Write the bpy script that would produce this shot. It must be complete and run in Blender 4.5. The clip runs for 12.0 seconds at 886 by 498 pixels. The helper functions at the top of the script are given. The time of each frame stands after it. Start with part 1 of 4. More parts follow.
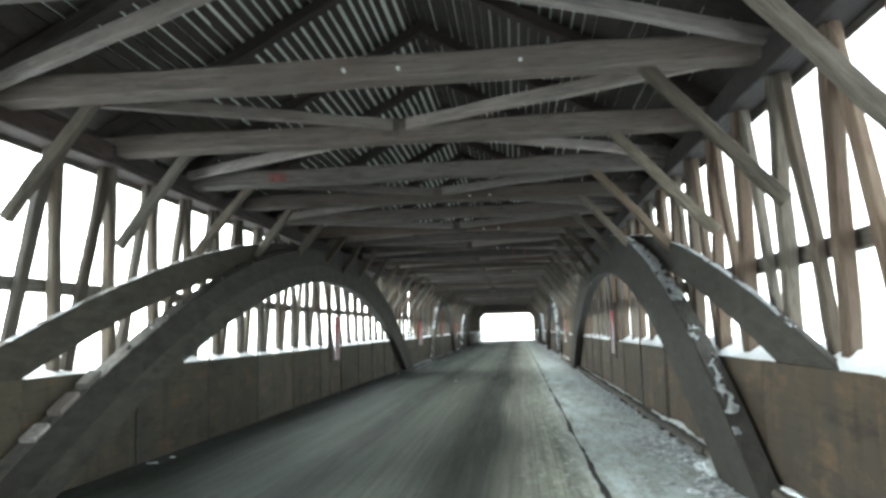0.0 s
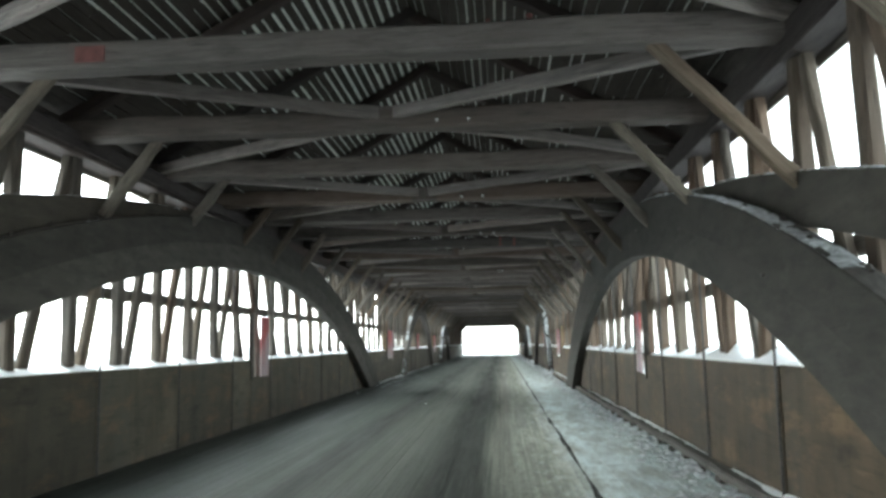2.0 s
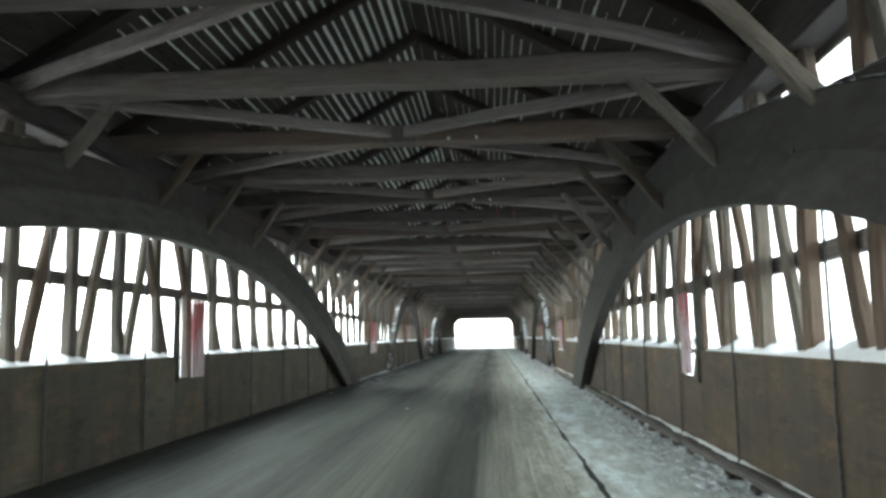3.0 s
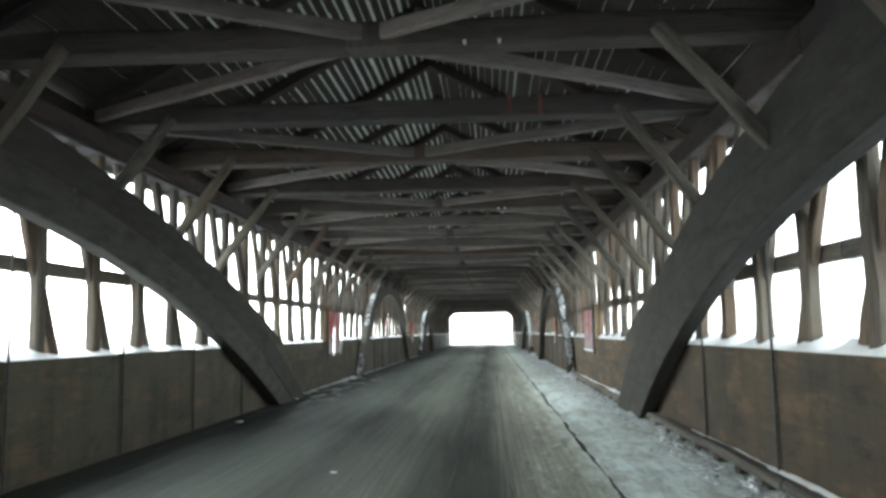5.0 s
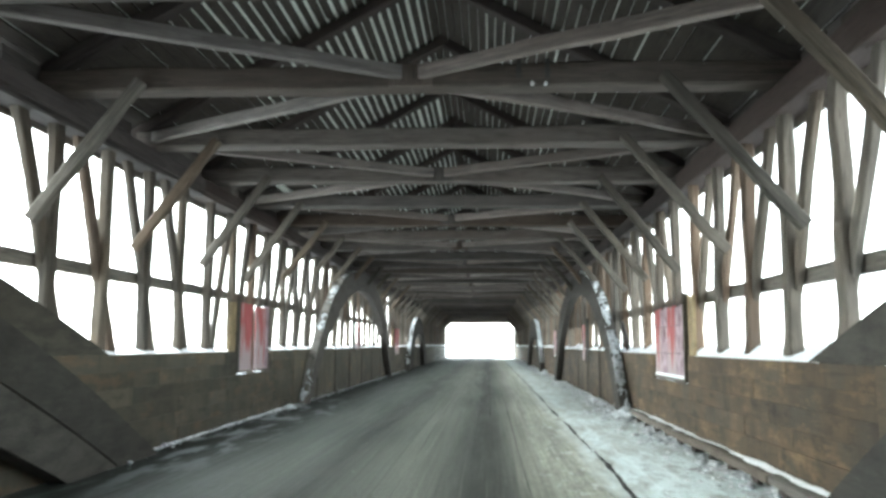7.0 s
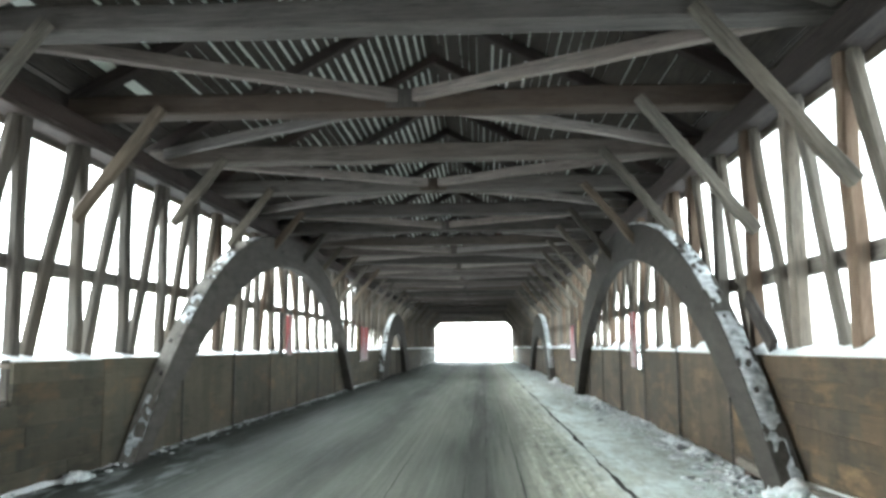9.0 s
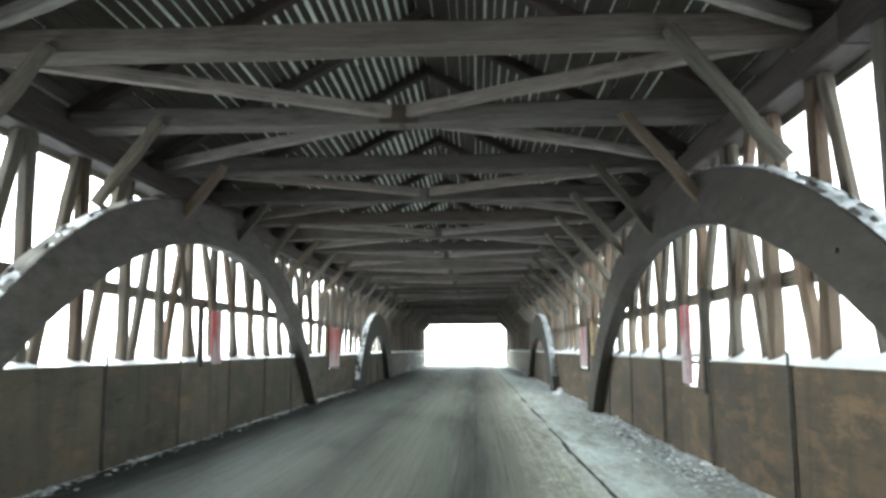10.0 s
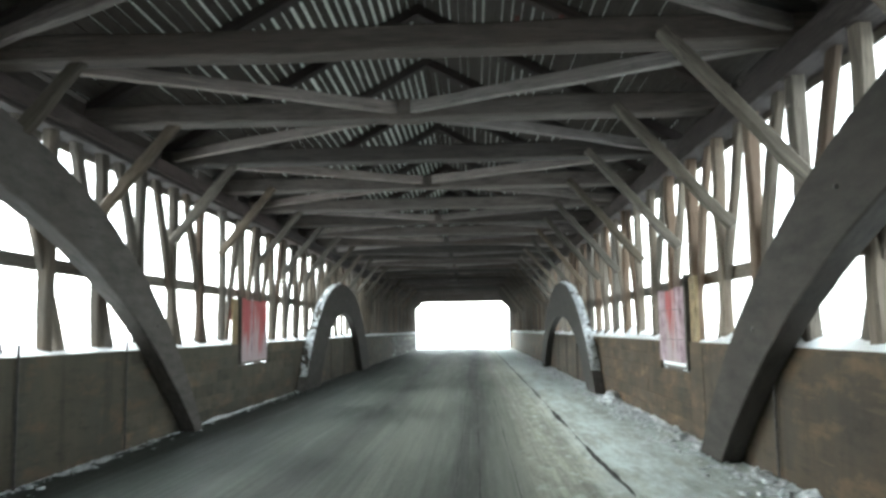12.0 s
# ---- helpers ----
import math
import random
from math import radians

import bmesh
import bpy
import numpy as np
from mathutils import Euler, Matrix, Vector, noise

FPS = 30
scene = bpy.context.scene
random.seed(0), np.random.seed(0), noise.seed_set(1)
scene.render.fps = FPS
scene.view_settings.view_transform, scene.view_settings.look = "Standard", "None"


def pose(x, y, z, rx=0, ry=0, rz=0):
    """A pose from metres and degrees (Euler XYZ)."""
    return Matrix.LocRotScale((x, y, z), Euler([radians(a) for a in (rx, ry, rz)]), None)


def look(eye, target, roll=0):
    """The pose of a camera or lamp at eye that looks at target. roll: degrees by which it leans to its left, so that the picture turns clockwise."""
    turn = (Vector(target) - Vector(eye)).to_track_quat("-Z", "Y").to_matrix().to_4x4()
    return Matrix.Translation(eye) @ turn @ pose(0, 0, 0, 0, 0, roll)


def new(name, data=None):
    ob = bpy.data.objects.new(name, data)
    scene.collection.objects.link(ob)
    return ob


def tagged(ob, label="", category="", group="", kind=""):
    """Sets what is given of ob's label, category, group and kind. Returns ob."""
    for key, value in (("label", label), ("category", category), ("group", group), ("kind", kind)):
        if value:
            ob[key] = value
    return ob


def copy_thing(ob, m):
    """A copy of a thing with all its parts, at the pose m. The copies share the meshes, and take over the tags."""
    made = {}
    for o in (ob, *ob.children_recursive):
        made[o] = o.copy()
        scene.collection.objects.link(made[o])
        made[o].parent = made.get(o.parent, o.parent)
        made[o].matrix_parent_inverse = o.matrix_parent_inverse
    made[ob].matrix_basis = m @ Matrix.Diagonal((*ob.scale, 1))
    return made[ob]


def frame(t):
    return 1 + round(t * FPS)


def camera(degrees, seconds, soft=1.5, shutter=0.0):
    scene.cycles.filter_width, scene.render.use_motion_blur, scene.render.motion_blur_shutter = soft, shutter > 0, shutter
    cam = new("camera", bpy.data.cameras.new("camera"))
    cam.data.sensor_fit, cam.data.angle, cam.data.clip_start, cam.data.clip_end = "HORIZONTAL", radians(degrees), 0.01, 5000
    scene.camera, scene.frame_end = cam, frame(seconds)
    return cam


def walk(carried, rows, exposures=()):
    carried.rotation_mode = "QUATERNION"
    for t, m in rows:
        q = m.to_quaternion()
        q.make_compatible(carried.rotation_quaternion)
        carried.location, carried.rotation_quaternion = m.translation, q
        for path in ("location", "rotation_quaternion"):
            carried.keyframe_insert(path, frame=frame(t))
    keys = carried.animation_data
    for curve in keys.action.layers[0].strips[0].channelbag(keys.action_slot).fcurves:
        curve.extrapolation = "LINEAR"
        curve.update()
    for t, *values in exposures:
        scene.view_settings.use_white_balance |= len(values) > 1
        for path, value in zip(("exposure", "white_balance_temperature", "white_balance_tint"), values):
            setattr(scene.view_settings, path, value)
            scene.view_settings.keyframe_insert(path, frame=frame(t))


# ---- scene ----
cam = camera(59.0, 12.0, soft=3.1)
PATH = [
    (0, (0.806, 0.62, 1.559), (0.623, 2.601, 1.765), -1.7),
    (0.5, (0.778, 1.806, 1.534), (0.591, 3.788, 1.727), -0.9),
    (1, (0.745, 3.043, 1.514), (0.577, 5.03, 1.677), -1.3),
    (1.5, (0.704, 4.315, 1.469), (0.552, 6.295, 1.704), -1.1),
    (2, (0.685, 5.832, 1.437), (0.545, 7.813, 1.677), -1.1),
    (2.5, (0.642, 7.483, 1.415), (0.516, 9.467, 1.636), -1.1),
    (4.5, (0.511, 14.798, 1.409), (0.39, 16.781, 1.64), -1.0),
    (5, (0.47, 16.842, 1.405), (0.353, 18.828, 1.616), -0.9),
    (5.5, (0.458, 18.913, 1.385), (0.336, 20.896, 1.612), -0.5),
    (6, (0.407, 20.917, 1.393), (0.292, 22.902, 1.613), -0.4),
    (6.5, (0.312, 23.011, 1.345), (0.207, 24.996, 1.559), -0.5),
    (7, (0.244, 25.065, 1.339), (0.129, 27.047, 1.58), 0.3),
    (9, (0.267, 33.415, 1.301), (0.168, 35.397, 1.549), -0.5),
    (9.5, (0.29, 35.636, 1.338), (0.199, 37.621, 1.569), -0.7),
    (10, (0.308, 37.694, 1.36), (0.226, 39.676, 1.614), -0.4),
    (10.5, (0.305, 39.866, 1.374), (0.222, 41.851, 1.605), -0.3),
    (11, (0.358, 42.009, 1.388), (0.268, 43.994, 1.613), -0.4),
    (11.5, (0.289, 44.168, 1.391), (0.194, 46.153, 1.616), -0.6),
    (12, (0.255, 46.389, 1.393), (0.179, 48.377, 1.599), -0.9),
]
EXPOSURES = [(t, e, 6130, -2) for t, e in ((0.0, 3.42), (1.5, 3.44), (2.5, 3.25), (5.5, 3.26), (6.5, 3.58), (7.0, 3.64), (9.0, 3.74), (10.5, 3.56), (12.0, 3.48))]
walk(cam, [(t, look(eye, target, roll)) for t, eye, target, roll in PATH], EXPOSURES)

# ---- light ----
world = bpy.data.worlds.new("overcast")
scene.world = world
world.use_nodes = True
wn = world.node_tree.nodes
sky = wn.new("ShaderNodeTexSky")
sky.sky_type, sky.sun_disc = "NISHITA", False
sky.sun_elevation, sky.sun_rotation = radians(27), radians(-62)
sky.air_density, sky.dust_density, sky.ozone_density = 1.0, 1.0, 1.0
pale = wn.new("ShaderNodeHueSaturation")
pale.inputs["Saturation"].default_value = 0.12
world.node_tree.links.new(sky.outputs[0], pale.inputs["Color"])
world.node_tree.links.new(pale.outputs[0], wn["Background"].inputs[0])
wn["Background"].inputs[1].default_value = 0.15
sun_data = bpy.data.lights.new("sun", "SUN")
sun_data.energy, sun_data.angle, sun_data.color = 0.5, radians(22), (1, 0.97, 0.92)
sun = new("sun", sun_data)
sun.matrix_world = look((0, 0, 0), (0.787, -0.418, -0.454))

# ---- materials ----
def material(name, rough=0.85):
    m = bpy.data.materials.new(name)
    m.use_nodes = True
    b = m.node_tree.nodes["Principled BSDF"]
    b.inputs["Roughness"].default_value = rough
    return m, m.node_tree, b


def mixed(nt, fac, a, b):
    n = nt.nodes.new("ShaderNodeMix")
    n.data_type = "RGBA"
    for key, v in ((0, fac), (6, a), (7, b)):
        if isinstance(v, (tuple, list)):
            n.inputs[key].default_value = (*v, 1) if len(v) == 3 else v
        elif isinstance(v, (int, float)):
            n.inputs[key].default_value = v
        else:
            nt.links.new(v, n.inputs[key])
    return n.outputs[2]


def ramp(nt, v, lo, hi, a=0.0, b=1.0):
    n = nt.nodes.new("ShaderNodeMapRange")
    nt.links.new(v, n.inputs[0])
    n.inputs[1].default_value, n.inputs[2].default_value = lo, hi
    n.inputs[3].default_value, n.inputs[4].default_value = a, b
    return n.outputs[0]


def noise_tex(nt, scale, stretch=(1, 1, 1), detail=5, coord="Object", shift=None, rough=0.55):
    tc = nt.nodes.new("ShaderNodeTexCoord")
    mp = nt.nodes.new("ShaderNodeMapping")
    mp.inputs["Scale"].default_value = stretch
    nt.links.new(tc.outputs[coord], mp.inputs[0])
    if shift is not None:
        nt.links.new(shift, mp.inputs["Location"])
    n = nt.nodes.new("ShaderNodeTexNoise")
    n.inputs["Scale"].default_value, n.inputs["Detail"].default_value, n.inputs["Roughness"].default_value = scale, detail, rough
    nt.links.new(mp.outputs[0], n.inputs["Vector"])
    return n.outputs[0]


def maths(nt, op, a, b):
    n = nt.nodes.new("ShaderNodeMath")
    n.operation = op
    for i, v in enumerate((a, b)):
        if isinstance(v, (int, float)):
            n.inputs[i].default_value = v
        else:
            nt.links.new(v, n.inputs[i])
    return n.outputs[0]


def bump(nt, bsdf, height, strength=0.4, dist=0.01):
    n = nt.nodes.new("ShaderNodeBump")
    n.inputs["Strength"].default_value, n.inputs["Distance"].default_value = strength, dist
    nt.links.new(height, n.inputs["Height"])
    nt.links.new(n.outputs[0], bsdf.inputs["Normal"])


def object_random(nt):
    oi = nt.nodes.new("ShaderNodeObjectInfo")
    sc = nt.nodes.new("ShaderNodeVectorMath")
    sc.operation = "SCALE"
    cb = nt.nodes.new("ShaderNodeCombineXYZ")
    nt.links.new(oi.outputs["Random"], cb.inputs[0])
    nt.links.new(oi.outputs["Random"], cb.inputs[2])
    nt.links.new(cb.outputs[0], sc.inputs[0])
    sc.inputs["Scale"].default_value = 37.0
    return oi.outputs["Random"], sc.outputs[0]


def wood(name, dark, light, worn, stretch=(14, 14, 0.9), rough=0.85, rust=(0.15, 0.082, 0.055), share=0.72, relief=0.6, flecks=0.8):
    """Weathered sawn timber: grain along the object's z, stains, checks, a tint of its own for each piece."""
    m, nt, b = material(name, rough)
    b.inputs["Specular IOR Level"].default_value = 0.25
    rnd, shift = object_random(nt)
    grain = noise_tex(nt, 3.0, stretch, 7, shift=shift, rough=0.65)
    blot = noise_tex(nt, 1.6, (1, 1, 0.6), 5, shift=shift)
    coarse = noise_tex(nt, 5.0, tuple(0.5 * v ** 0.5 for v in stretch), 6, shift=shift, rough=0.7)
    checks = noise_tex(nt, 7.0, tuple(v * 0.9 if v > 5 else v * 0.5 for v in stretch), 3, shift=shift)
    col = mixed(nt, ramp(nt, grain, 0.3, 0.7), dark, light)
    col = mixed(nt, ramp(nt, blot, 0.42, 0.68, 0.0, 0.75), col, worn)
    col = mixed(nt, maths(nt, "MULTIPLY", ramp(nt, rnd, share, share + 0.12), ramp(nt, coarse, 0.3, 0.6, 0.2, 0.85)), col, rust)
    col = mixed(nt, ramp(nt, coarse, 0.5, 0.72, 0.0, 0.55), col, tuple(0.45 * v for v in dark))
    col = mixed(nt, ramp(nt, checks, 0.64, 0.70, 0.0, flecks), col, tuple(0.3 * v for v in dark))
    hs = nt.nodes.new("ShaderNodeHueSaturation")
    nt.links.new(col, hs.inputs["Color"])
    tint = maths(nt, "FRACT", maths(nt, "MULTIPLY", rnd, 7.13), 0)
    nt.links.new(ramp(nt, tint, 0, 1, 0.66, 1.36), hs.inputs["Value"])
    nt.links.new(ramp(nt, rnd, 0, 1, 0.7, 1.2), hs.inputs["Saturation"])
    nt.links.new(hs.outputs[0], b.inputs["Base Color"])
    bump(nt, b, maths(nt, "SUBTRACT", grain, ramp(nt, checks, 0.62, 0.70)), relief, 0.012)
    return m


OAK = wood("weathered_timber", (0.069, 0.061, 0.053), (0.177, 0.158, 0.136), (0.114, 0.099, 0.081), rust=(0.098, 0.068, 0.053), share=0.90)
BRACE = wood("truss_timber", (0.056, 0.049, 0.041), (0.123, 0.105, 0.086), (0.098, 0.073, 0.052), rust=(0.088, 0.061, 0.048), share=0.84)
BRACE_WARM = wood("brown_truss_timber", (0.077, 0.065, 0.053), (0.158, 0.135, 0.110), (0.127, 0.097, 0.073), rust=(0.119, 0.083, 0.063), share=0.66)
KNEE_WOOD = wood("knee_timber", (0.055, 0.048, 0.040), (0.158, 0.136, 0.108), (0.106, 0.085, 0.065), rust=(0.088, 0.064, 0.049), share=0.86)
BEAM = wood("beam_timber", (0.059, 0.052, 0.046), (0.137, 0.117, 0.104), (0.096, 0.077, 0.066), rust=(0.098, 0.073, 0.058), share=0.88)
PALE = wood("pale_timber", (0.117, 0.101, 0.093), (0.286, 0.250, 0.228), (0.191, 0.161, 0.143), share=2.0)
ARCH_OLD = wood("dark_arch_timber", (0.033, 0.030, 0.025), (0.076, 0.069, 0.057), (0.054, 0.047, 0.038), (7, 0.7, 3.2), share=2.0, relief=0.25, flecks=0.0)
# paler arch timber: sky light on the upward backs, put into the colour
ARCH_BACK = wood("skylit_arch_back", (0.085, 0.078, 0.070), (0.20, 0.185, 0.165), (0.13, 0.112, 0.095), (7, 0.7, 3.2), share=2.0, relief=0.4)
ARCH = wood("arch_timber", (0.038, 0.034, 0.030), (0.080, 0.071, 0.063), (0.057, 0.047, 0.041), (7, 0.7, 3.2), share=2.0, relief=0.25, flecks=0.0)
RAFTER = wood("dark_rafter_timber", (0.029, 0.023, 0.021), (0.076, 0.061, 0.055), (0.050, 0.038, 0.035), rust=(0.058, 0.042, 0.036), share=0.85)
BOARD = wood("sheathing_timber", (0.032, 0.027, 0.023), (0.076, 0.065, 0.056), (0.051, 0.042, 0.036), (14, 0.8, 14), share=2.0)


def panel_material(name, dark, light, blotch, dull, low):
    """Painted-over plywood or boards: soft clouds of brown, scuffed tan patches, water stains, a little grain."""
    m, nt, b = material(name, 0.8)
    b.inputs["Specular IOR Level"].default_value = 0.3
    rnd, shift = object_random(nt)
    grain = noise_tex(nt, 3.0, (4, 0.6, 9), 5, shift=shift)
    cloud = noise_tex(nt, 1.3, (1, 0.8, 1.2), 5, shift=shift, rough=0.6)
    stain = noise_tex(nt, 0.9, (1, 1.4, 0.7), 5, shift=shift, rough=0.65)
    patch = noise_tex(nt, 2.0, (1, 0.55, 1.5), 7, shift=shift, rough=0.7)
    col = mixed(nt, ramp(nt, cloud, 0.32, 0.68), dark, light)
    col = mixed(nt, ramp(nt, stain, 0.47, 0.62, 0, 0.85), col, dull)
    col = mixed(nt, ramp(nt, patch, 0.53, 0.66, 0, 0.85), col, blotch)
    col = mixed(nt, ramp(nt, patch, 0.44, 0.32, 0, 0.75), col, tuple(0.5 * v for v in dark))
    scuff = noise_tex(nt, 4.0, (0.4, 0.35, 3.4), 5, shift=shift, rough=0.65)
    col = mixed(nt, ramp(nt, scuff, 0.62, 0.70, 0, 0.45), col, tuple(1.5 * v for v in light))
    col = mixed(nt, ramp(nt, grain, 0.55, 0.72, 0, 0.45), col, tuple(0.6 * v for v in dark))
    hs = nt.nodes.new("ShaderNodeHueSaturation")
    nt.links.new(col, hs.inputs["Color"])
    nt.links.new(ramp(nt, rnd, 0, 1, low, 1.05), hs.inputs["Value"])
    drip = noise_tex(nt, 1.6, (2.2, 2.2, 0.3), 4, shift=shift, rough=0.6)
    stained = nt.nodes.new("ShaderNodeMix")
    stained.data_type, stained.blend_type = "RGBA", "MULTIPLY"
    nt.links.new(ramp(nt, drip, 0.5, 0.7, 0, 0.6), stained.inputs[0])
    nt.links.new(hs.outputs[0], stained.inputs[6])
    stained.inputs[7].default_value = (0.5, 0.5, 0.48, 1)
    nt.links.new(stained.outputs[2], b.inputs["Base Color"])
    bump(nt, b, grain, 0.35, 0.006)
    return m


def deck_material():
    """Worn plank deck with packed grit: grey, streaked along the road, dark wheel tracks, frost to the side."""
    m, nt, b = material("grey_deck", 0.7)
    b.inputs["Specular IOR Level"].default_value = 0.28
    streak = noise_tex(nt, 1.4, (3.0, 0.22, 1), 8, rough=0.65)
    fine = noise_tex(nt, 16, (1.5, 0.35, 1), 5)
    cloud = noise_tex(nt, 0.5, (1, 0.35, 1), 4)
    tc = nt.nodes.new("ShaderNodeTexCoord")
    sp = nt.nodes.new("ShaderNodeSeparateXYZ")
    nt.links.new(tc.outputs["Object"], sp.inputs[0])
    wob = maths(nt, "ADD", sp.outputs[0], ramp(nt, cloud, 0, 1, -0.35, 0.35))
    # grit swept into bands along the road: dark wheel tracks, dusty strips between them
    bands = nt.nodes.new("ShaderNodeValToRGB")
    bands.color_ramp.interpolation = "EASE"
    levels = ((-4.0, 0.046, 0), (-3.3, 0.056, 0), (-2.6, 0.082, 0), (-1.95, 0.076, 0), (-1.45, 0.036, 0), (-1.05, 0.080, 0.3), (-0.6, 0.108, 0.5), (-0.25, 0.074, 0.5),
              (0.05, 0.028, 0.3), (0.36, 0.040, 0.5), (0.66, 0.18, 1), (1.02, 0.29, 1), (1.5, 0.38, 1), (2.2, 0.30, 1))
    for n_, (x_, v_, warm) in enumerate(levels):
        at = (x_ + 4.0) / 7.0
        stop = bands.color_ramp.elements[0] if n_ == 0 else bands.color_ramp.elements.new(at)
        stop.color = (v_ * (0.87 + 0.11 * warm), v_, v_ * 0.84, 1)
    bands.color_ramp.elements.remove(bands.color_ramp.elements[len(levels)])
    sway = noise_tex(nt, 0.09, (0.1, 1, 1), 2)
    across = maths(nt, "ADD", maths(nt, "ADD", sp.outputs[0], ramp(nt, cloud, 0, 1, -0.12, 0.12)), ramp(nt, sway, 0.2, 0.8, -0.2, 0.2))
    nt.links.new(ramp(nt, across, -4.0, 3.0), bands.inputs[0])
    worn = nt.nodes.new("ShaderNodeMix")
    worn.data_type, worn.blend_type = "RGBA", "MULTIPLY"
    worn.inputs[0].default_value = 1.0
    nt.links.new(bands.outputs[0], worn.inputs[6])
    grey = nt.nodes.new("ShaderNodeCombineColor")
    ruts = noise_tex(nt, 3.4, (5.5, 0.045, 1), 5, rough=0.7)
    amount = maths(nt, "MULTIPLY", ramp(nt, streak, 0.34, 0.66, 0.76, 1.24), ramp(nt, fine, 0.3, 0.75, 1.12, 0.8))
    amount = maths(nt, "MULTIPLY", amount, ramp(nt, ruts, 0.36, 0.64, 1.28, 0.72))
    for k_ in range(3):
        nt.links.new(amount, grey.inputs[k_])
    nt.links.new(grey.outputs[0], worn.inputs[7])
    col = worn.outputs[2]
    # thin dark and pale lines scraped along the main track
    lines = noise_tex(nt, 2.6, (7, 0.10, 1), 5, rough=0.65)
    track = ramp(nt, maths(nt, "ABSOLUTE", maths(nt, "SUBTRACT", across, 0.2), 0), 0.2, 0.6, 1.0, 0.0)
    col = mixed(nt, maths(nt, "MULTIPLY", track, ramp(nt, lines, 0.52, 0.60, 0.0, 0.85)), col, (0.036, 0.038, 0.034))
    col = mixed(nt, maths(nt, "MULTIPLY", track, ramp(nt, lines, 0.42, 0.36, 0.0, 0.5)), col, (0.11, 0.115, 0.10))
    off = maths(nt, "ABSOLUTE", maths(nt, "SUBTRACT", across, 0.22), 0)
    shoulder = maths(nt, "MULTIPLY", ramp(nt, off, 0.10, 0.20), ramp(nt, off, 0.75, 0.45))
    col = mixed(nt, maths(nt, "MULTIPLY", maths(nt, "MULTIPLY", shoulder, ramp(nt, sp.outputs[1], 33, 44, 0.0, 0.7)), ramp(nt, lines, 0.40, 0.58, 1.0, 0.45)), col, (0.088, 0.098, 0.082))
    scuff = noise_tex(nt, 3.2, (2.2, 0.5, 1), 8, rough=0.8)
    dusty = ramp(nt, across, 0.55, 0.9)
    col = mixed(nt, maths(nt, "MULTIPLY", dusty, ramp(nt, scuff, 0.50, 0.60, 0.0, 0.55)), col, (0.10, 0.103, 0.088))
    flakes = noise_tex(nt, 7.0, (1.5, 0.8, 1), 3)
    col = mixed(nt, ramp(nt, flakes, 0.745, 0.765, 0.0, 0.7), col, (0.32, 0.34, 0.33))
    # frost and trodden snow to the side of the long joint, thickest along the middle of the bridge
    mottle = noise_tex(nt, 2.0, (1.6, 0.4, 1), 8, rough=0.72)
    patchy = noise_tex(nt, 0.35, (1, 0.5, 1), 3)
    thick = maths(nt, "MULTIPLY", ramp(nt, sp.outputs[1], 8, 22, 0.88, 1.0), ramp(nt, sp.outputs[1], 44, 37, 0.7, 1.0))
    edge = maths(nt, "ADD", sp.outputs[0], ramp(nt, mottle, 0, 1, -0.35, 0.35))
    frost = maths(nt, "MULTIPLY", maths(nt, "MULTIPLY", ramp(nt, edge, 1.30, 1.75), thick), ramp(nt, maths(nt, "ADD", mottle, ramp(nt, patchy, 0.3, 0.7, -0.1, 0.1)), 0.38, 0.56, 0.35, 1.0))
    col = mixed(nt, frost, col, (0.81, 0.91, 0.91))
    crust = noise_tex(nt, 6, (1.3, 0.5, 1), 7, rough=0.75)
    col = mixed(nt, maths(nt, "MULTIPLY", frost, ramp(nt, crust, 0.50, 0.38, 0.0, 0.55)), col, (0.20, 0.215, 0.21))
    col = mixed(nt, maths(nt, "MULTIPLY", ramp(nt, edge, 0.7, 1.4, 0.0, 0.7), ramp(nt, crust, 0.54, 0.66, 0.0, 1.0)), col, (0.80, 0.87, 0.89))
    specks = noise_tex(nt, 26, (1.2, 0.8, 1), 4, rough=0.7)
    col = mixed(nt, maths(nt, "MULTIPLY", ramp(nt, specks, 0.56, 0.64), ramp(nt, edge, 1.7, 2.5, 0.0, 0.8)), col, (0.09, 0.10, 0.105))
    left = maths(nt, "MULTIPLY", maths(nt, "MULTIPLY", ramp(nt, wob, -2.7, -3.6), ramp(nt, noise_tex(nt, 2.2, (1.4, 0.4, 1), 6), 0.5, 0.6)), maths(nt, "MULTIPLY", ramp(nt, sp.outputs[1], 31, 35), ramp(nt, sp.outputs[1], 46, 41)))
    col = mixed(nt, maths(nt, "MULTIPLY", left, 0.8), col, (0.50, 0.54, 0.55))
    nt.links.new(col, b.inputs["Base Color"])
    nt.links.new(ramp(nt, streak, 0.3, 0.7, 0.5, 0.8), b.inputs["Roughness"])
    bump(nt, b, maths(nt, "ADD", fine, maths(nt, "MULTIPLY", crust, ramp(nt, edge, 0.9, 1.7, 0.0, 2.0))), 0.6, 0.014)
    return m


def plain(name, a, c, scale=6.0, rough=0.8, strength=0.3):
    m, nt, b = material(name, rough)
    n = noise_tex(nt, scale, (1, 1, 1), 6)
    nt.links.new(mixed(nt, ramp(nt, n, 0.3, 0.7), a, c), b.inputs["Base Color"])
    bump(nt, b, n, strength, 0.02)
    return m


